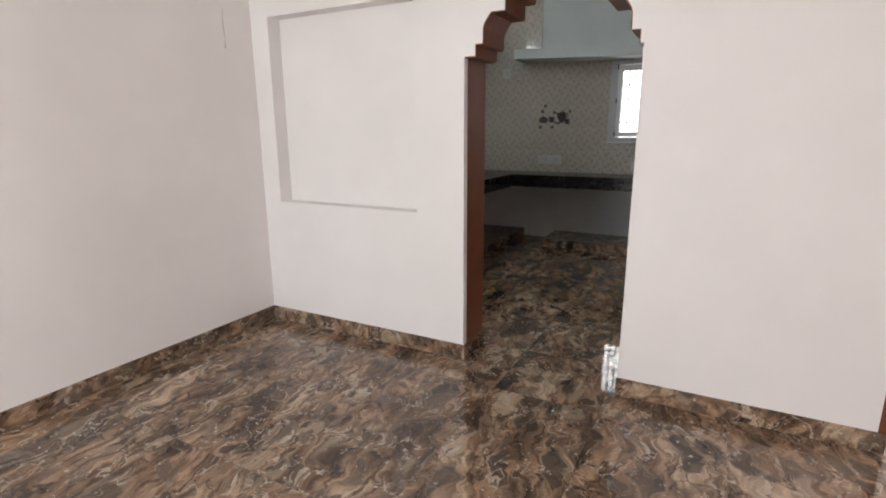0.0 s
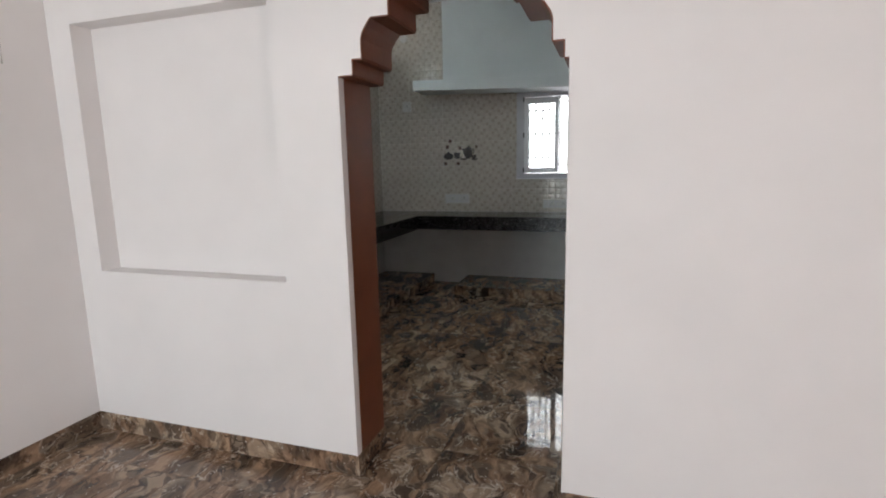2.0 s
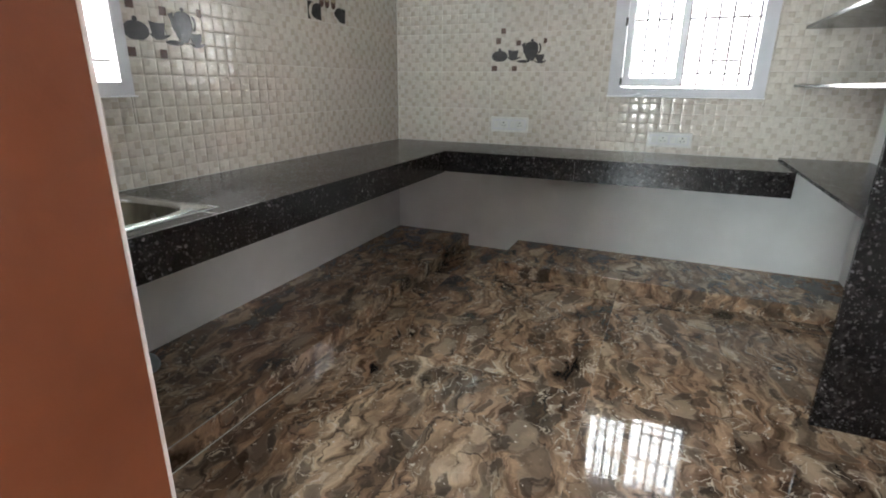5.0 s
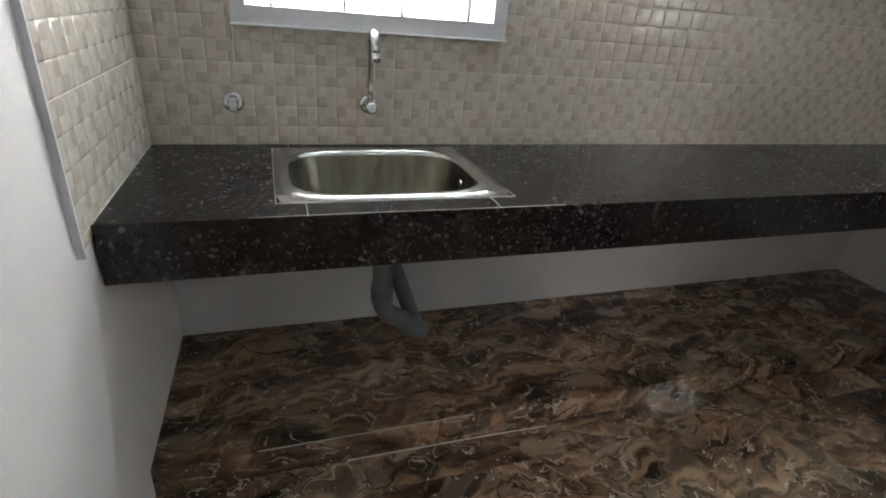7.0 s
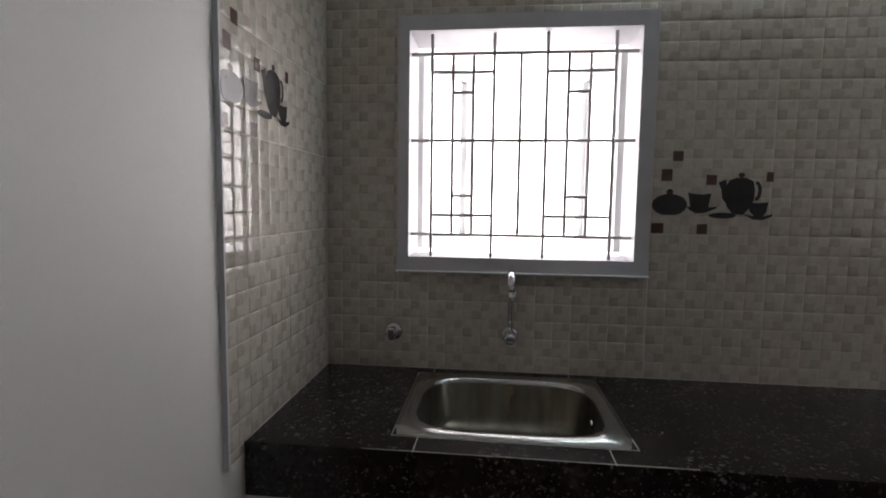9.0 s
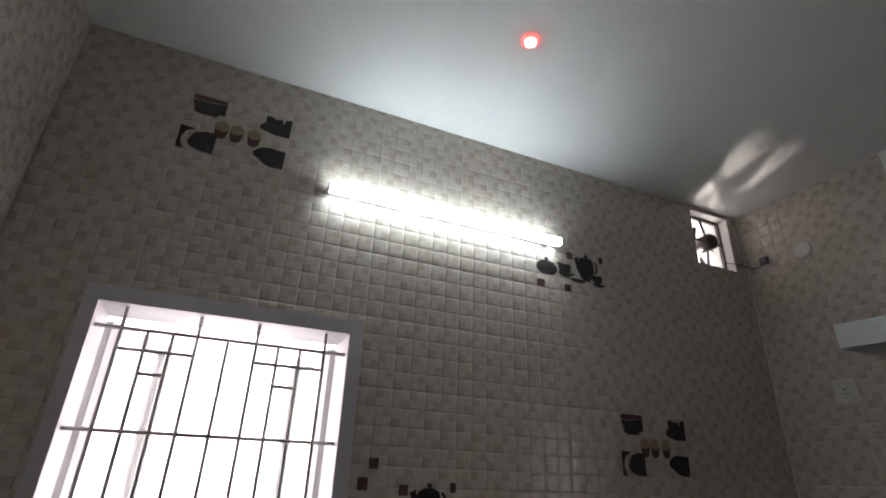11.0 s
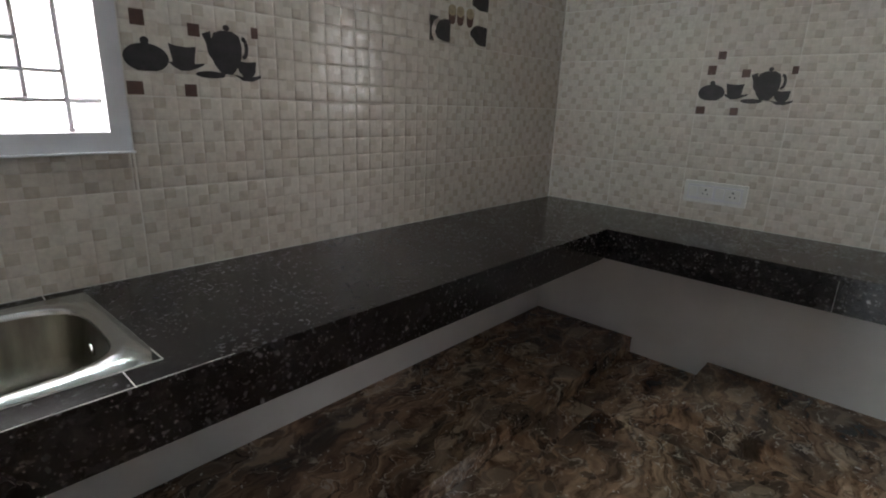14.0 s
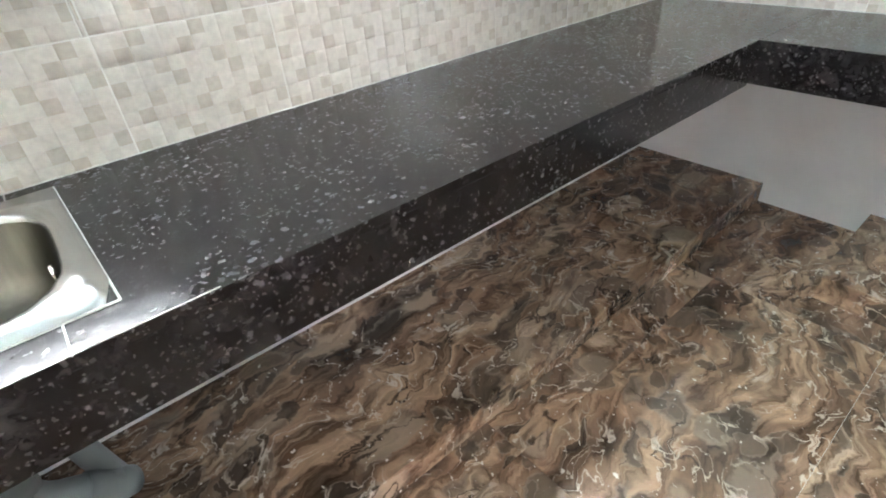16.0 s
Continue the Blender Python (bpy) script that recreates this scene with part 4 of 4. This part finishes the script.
def tea_set():
    """Teapot, cups and small squares printed on a tile; in metres from its lower left corner."""
    s = 1 / 1562

    def P(*pts):
        return [((x - 165) * s, (470 - y) * s) for x, y in pts]
    bm = bmesh.new()
    h = 0.0090
    for x0, y0, x1, y1 in ((275, -28, 335, 32), (214, 80, 277, 150), (472, 112, 532, 172), (808, 93, 848, 150), (168, 402, 240, 463), (432, 405, 492, 465)):
        flat_shape(bm, P((x0, y1), (x1, y1), (x1, y0), (x0, y0)), h, 1)
    def E(cx, cy, rx, ry, flat=None):
        return ellipse((cx - 165) * s, (470 - cy) * s, rx * s, ry * s, 22, None if flat is None else (470 - flat) * s)
    flat_shape(bm, E(268, 292, 102, 66, 352), h)
    flat_shape(bm, E(267, 215, 20, 18), h + 0.0001)
    flat_shape(bm, P((372, 215), (392, 222), (420, 226), (460, 228), (505, 222), (492, 305), (462, 340), (415, 340), (388, 305)), h + 0.0001)
    flat_shape(bm, P((366, 304), (400, 298), (480, 306), (545, 298), (535, 312), (470, 338), (425, 342), (390, 325)), h + 0.0002)
    flat_shape(bm, E(572, 352, 78, 18), h)
    flat_shape(bm, P((600, 145), (640, 128), (700, 128), (738, 148), (750, 200), (745, 260), (720, 310), (690, 346), (630, 344), (596, 300), (575, 240), (582, 190)), h)
    flat_shape(bm, P((540, 155), (585, 138), (590, 180), (598, 230), (590, 280), (566, 250), (560, 200)), h + 0.0001)
    flat_shape(bm, E(670, 113, 18, 15), h + 0.0002)
    outer = [(757 + 30 * math.cos(a), 205 - 58 * math.sin(a)) for a in (radians(t) for t in range(-100, 101, 20))]
    inner = [(752 + 14 * math.cos(a), 205 - 38 * math.sin(a)) for a in (radians(t) for t in range(-100, 101, 20))]
    for k in range(len(outer) - 1):
        flat_shape(bm, P(outer[k], outer[k + 1], inner[k + 1], inner[k]), h)
    flat_shape(bm, P((715, 272), (770, 276), (828, 270), (820, 326), (800, 358), (755, 358), (725, 325)), h + 0.0003)
    flat_shape(bm, P((690, 340), (740, 352), (800, 352), (855, 338), (850, 355), (800, 376), (745, 374)), h + 0.0004)
    return bm


def coffee_set():
    """Four dark pictures of cups round three small cups, printed on a tile."""
    bm = bmesh.new()
    h = 0.0090
    W, H = TW, TH

    def P(*pts):
        return [((x - 97) / 503 * W, (1 - (y - 66) / 296) * H) for x, y in pts]
    flat_shape(bm, P((115, 104), (140, 100), (200, 98), (240, 92), (276, 88), (276, 150), (250, 150), (238, 166), (170, 168), (135, 160), (128, 122)), h)
    flat_shape(bm, P((120, 70), (276, 70), (276, 87), (240, 91), (140, 99), (118, 95)), h, 1)
    flat_shape(bm, P((445, 140), (470, 118), (470, 84), (500, 80), (520, 92), (550, 84), (556, 108), (568, 80), (600, 76), (598, 176), (520, 178), (480, 168), (448, 160)), h)
    flat_shape(bm, P((98, 244), (170, 246), (128, 268), (112, 300), (116, 330), (134, 355), (98, 355)), h)
    flat_shape(bm, P((170, 262), (215, 250), (265, 250), (262, 355), (200, 352), (158, 340), (140, 318), (150, 290)), h)
    flat_shape(bm, P((440, 285), (465, 262), (505, 250), (596, 254), (592, 346), (545, 348), (500, 340), (470, 318), (442, 306)), h)
    for x in (275, 345, 430):
        flat_shape(bm, P((x - 32, 214), (x + 34, 214), (x + 26, 256), (x + 12, 268), (x - 14, 268), (x - 26, 254)), h, 1)
        flat_shape(bm, ellipse((x - 97) / 503 * W, (1 - (204 - 66) / 296) * H, 34 / 503 * W, 26 / 296 * H, 14), h + 0.0001, 2)
    return bm


def shared_mesh(name, bm, mats):
    me = bpy.data.meshes.new(name)
    bm.to_mesh(me)
    bm.free()
    for m in mats:
        me.materials.append(m)
    return me


TEA = shared_mesh("tea_motif", tea_set(), (PRINT, PRINT_BROWN))
COFFEE = shared_mesh("coffee_motif", coffee_set(), (PRINT, PRINT_BROWN, PRINT_TAN))


def spans(lo, hi, first, step):
    """Cuts of the span by a lattice that passes through first."""
    k = math.floor((lo - first) / step + 1e-6)
    out = []
    while first + k * step < hi - 1e-6:
        a, b = first + k * step, first + (k + 1) * step
        out.append((max(lo, a), min(hi, b), a))
        k += 1
    return out


def cut(cell, holes):
    """The largest plain rectangles of a cell outside the holes."""
    todo = [cell]
    for (h0, h1, g0, g1) in holes:
        nxt = []
        for (u0, u1, v0, v1) in todo:
            if h1 <= u0 or h0 >= u1 or g1 <= v0 or g0 >= v1:
                nxt.append((u0, u1, v0, v1))
                continue
            if h0 > u0:
                nxt.append((u0, h0, v0, v1))
            if h1 < u1:
                nxt.append((h1, u1, v0, v1))
            a, b = max(u0, h0), min(u1, h1)
            if g0 > v0:
                nxt.append((a, b, v0, g0))
            if g1 < v1:
                nxt.append((a, b, g1, v1))
        todo = nxt
    return [c for c in todo if c[1] - c[0] > 0.005 and c[3] - c[2] > 0.005]


def lay(parent, frame_of, lo, hi, first, holes, z0, z1, motifs):
    """Tiles on a wall: frame_of(u, v) gives the pose of a lattice corner."""
    bm = bmesh.new()
    for (c0, c1, d0, d1) in cut((lo, hi, z0, z1), holes):
        add_box(bm, c0 - lo, c1 - lo, d0 - z0, d1 - z0, 0.0041, 0.0052)
    sheet = part("grout", bm, TILE_GROUT, label="pale cement joints between the tiles")
    sheet.matrix_basis = frame_of(lo, z0)
    sheet.parent = parent
    for u0, u1, ua in spans(lo, hi, first, TW):
        for v0, v1, va in spans(z0, z1, 0.911, TH):
            for (c0, c1, d0, d1) in cut((u0, u1, v0, v1), holes):
                ob = new("tile", tile_mesh(c0 - ua, c1 - ua, d0 - va, d1 - va))
                ob.matrix_basis = frame_of(ua, va)
                ob.parent = parent
            for kind, mu, mv in motifs:
                if abs(mu - ua) < 0.02 and abs(mv - va) < 0.02:
                    mo = new("motif", kind)
                    mo.matrix_basis = frame_of(ua, va)
                    mo.parent = parent
                    tagged(mo, "dark printed teapot and cups on a tile" if kind is TEA else "dark printed coffee cups in four pictures on a tile")


def basis(origin, u, n):
    u, n = Vector(u), Vector(n)
    v = n.cross(u)
    m = Matrix((u, v, n)).transposed().to_4x4()
    m.translation = origin
    return m


B = 0.0045     # the tile's back, so that its edge stands at the face
lay(west, lambda u, v: basis((XS - 0.0085, u, v), (0, 1, 0), (1, 0, 0)), YN, YB, 5.613,
    [(4.622, 5.602, 1.323, 2.325), (FAN[0], FAN[1], FAN[2], FAN[3])], 0.911, ZC,
    [(TEA, 5.613, 1.491), (COFFEE, 6.9135, 1.781), (COFFEE, 4.746, 2.941), (TEA, 6.48, 2.651)])
lay(north, lambda u, v: basis((u, YB + 0.0085, v), (1, 0, 0), (0, -1, 0)), XS, XR, -1.693,
    [(-0.772, 0.245, 1.314, 2.330), (-1.926, XR, 2.362, 2.477), (-1.681, XR, 2.477, ZC)], 0.911, ZC,
    [(TEA, -1.693, 1.491)])
bm = bmesh.new()
add_poly(bm, [(XS - 0.001, YB + 0.001), (XS + 0.005, YB + 0.001), (XS - 0.001, YB - 0.005)], "z", ZW + 0.002, ZC)
part("corner_joint", bm, TILE_GROUT, label="pale cement fillet in the tiled corner", category="trim", kind="structure")
near = tagged(new("wall_tiling_near"), "cream embossed wall tiling beside the arch, over the worktop", "tiling", kind="structure")
lay(near, lambda u, v: basis((-u, YN - 0.0085, v), (-1, 0, 0), (0, 1, 0)), 1.735, -XS, 1.735, [], 0.880, ZC, [(TEA, 1.735, 1.781)])
bm = bmesh.new()
add_box(bm, -1.735, -1.727, YK, YK + 0.016, 0.880, ZC)
part("tiling_edge", bm, FRAME, label="grey cement edge of the wall tiling", category="trim", kind="structure")


# ---- floor tiles ----
def floor_tiles():
    cache = {}
    for rx0, rx1, ry0, ry1 in ((XL - 0.05, 5.3, -2.0, YH + 0.33), (XW, XR + 0.02, YH + 0.33, YW), (XR + 0.02, 5.3, YH + 0.33, 8.1)):
        for a0, a1, _ in spans(rx0, rx1, -2.30, 0.6):
            for b0, b1, _ in spans(ry0, ry1, 0.15, 1.2):
                w, d = round(a1 - a0, 3), round(b1 - b0, 3)
                if min(w, d) < 0.01:
                    continue
                if (w, d) not in cache:
                    bm = bmesh.new()
                    add_box(bm, 0.0004, w - 0.0004, 0.0004, d - 0.0004, -0.008, 0.0)
                    cache[(w, d)] = shared_mesh("floor_tile", bm, (MARBLE,))
                ob = new("floor_tile", cache[(w, d)])
                ob.matrix_basis = Matrix.Translation((a0, b0, 0))
                ob.parent = floor


floor = tagged(new("floor"), "polished brown marble-patterned floor tiles with fine joints", "floor", kind="structure")
floor_tiles()


# cement smears, wall lamp and wall mark
def smear(name, pts, r, label):
    bm = bmesh.new()
    for p, q in zip(pts, pts[1:]):
        w = r * (0.7 + 0.6 * rng.random())
        add_poly(bm, [(p[0] - w, p[1]), (q[0] - w, q[1]), (q[0] + w, q[1]), (p[0] + w, p[1])], "z", p[2], p[2] + 0.0012)
    return part(name, bm, GROUT, label=label, category="trim", kind="structure")


rng = random.Random(5)
smear("joint_smear", [(-1.828, 5.66, 0.0052), (-1.834, 5.45, 0.0052), (-1.837, 5.2, 0.0052), (-1.840, 4.9, 0.0052)], 0.0024,
      "thin pale cement smear along the foot of the marble step")
smear("joint_smear", [(-1.853, 5.36, 0.1042), (-1.853, 5.0, 0.1042), (-1.853, 4.62, 0.1042)], 0.0016,
      "thin pale cement smear on the edge of the marble step")

smear("joint_smear", [(-1.8335, 5.56, ZW + 0.0004), (-1.8325, 5.25, ZW + 0.0004), (-1.8345, 4.95, ZW + 0.0004), (-1.8325, 4.66, ZW + 0.0004)], 0.0009,
      "thin pale cement line on the edge of the granite worktop")


def wall_lamp():
    s = thing("wall_lamp", (2.56, 7.95, 2.70), "small lit warm wall lamp on a white wall", "lamp")
    bm = bmesh.new()
    add_tube(bm, [(2.56, 7.999, 2.70), (2.56, 7.975, 2.70)], 0.045, 20)
    a = part("base", bm, PLASTIC, bevel=0.003)
    bm = bmesh.new()
    add_tube(bm, [(2.56, 7.975, 2.70), (2.56, 7.96, 2.70), (2.56, 7.93, 2.70), (2.56, 7.905, 2.70), (2.56, 7.895, 2.70)], [0.02, 0.032, 0.038, 0.028, 0.012], 16)
    b = part("bulb", bm, FAR_LAMP, label="glowing warm bulb")
    adopt(s, a, b)


wall_lamp()
bm = bmesh.new()
add_tube(bm, [(XL + 0.0005, 3.77, 2.28), (XL + 0.0005, 3.764, 2.20), (XL + 0.0005, 3.772, 2.11), (XL + 0.0005, 3.767, 2.03)], [0.0012, 0.002, 0.0015, 0.0045], 6)
part("wall_mark", bm, GROUT, label="thin dried plaster run on the white wall", category="mark", kind="structure")
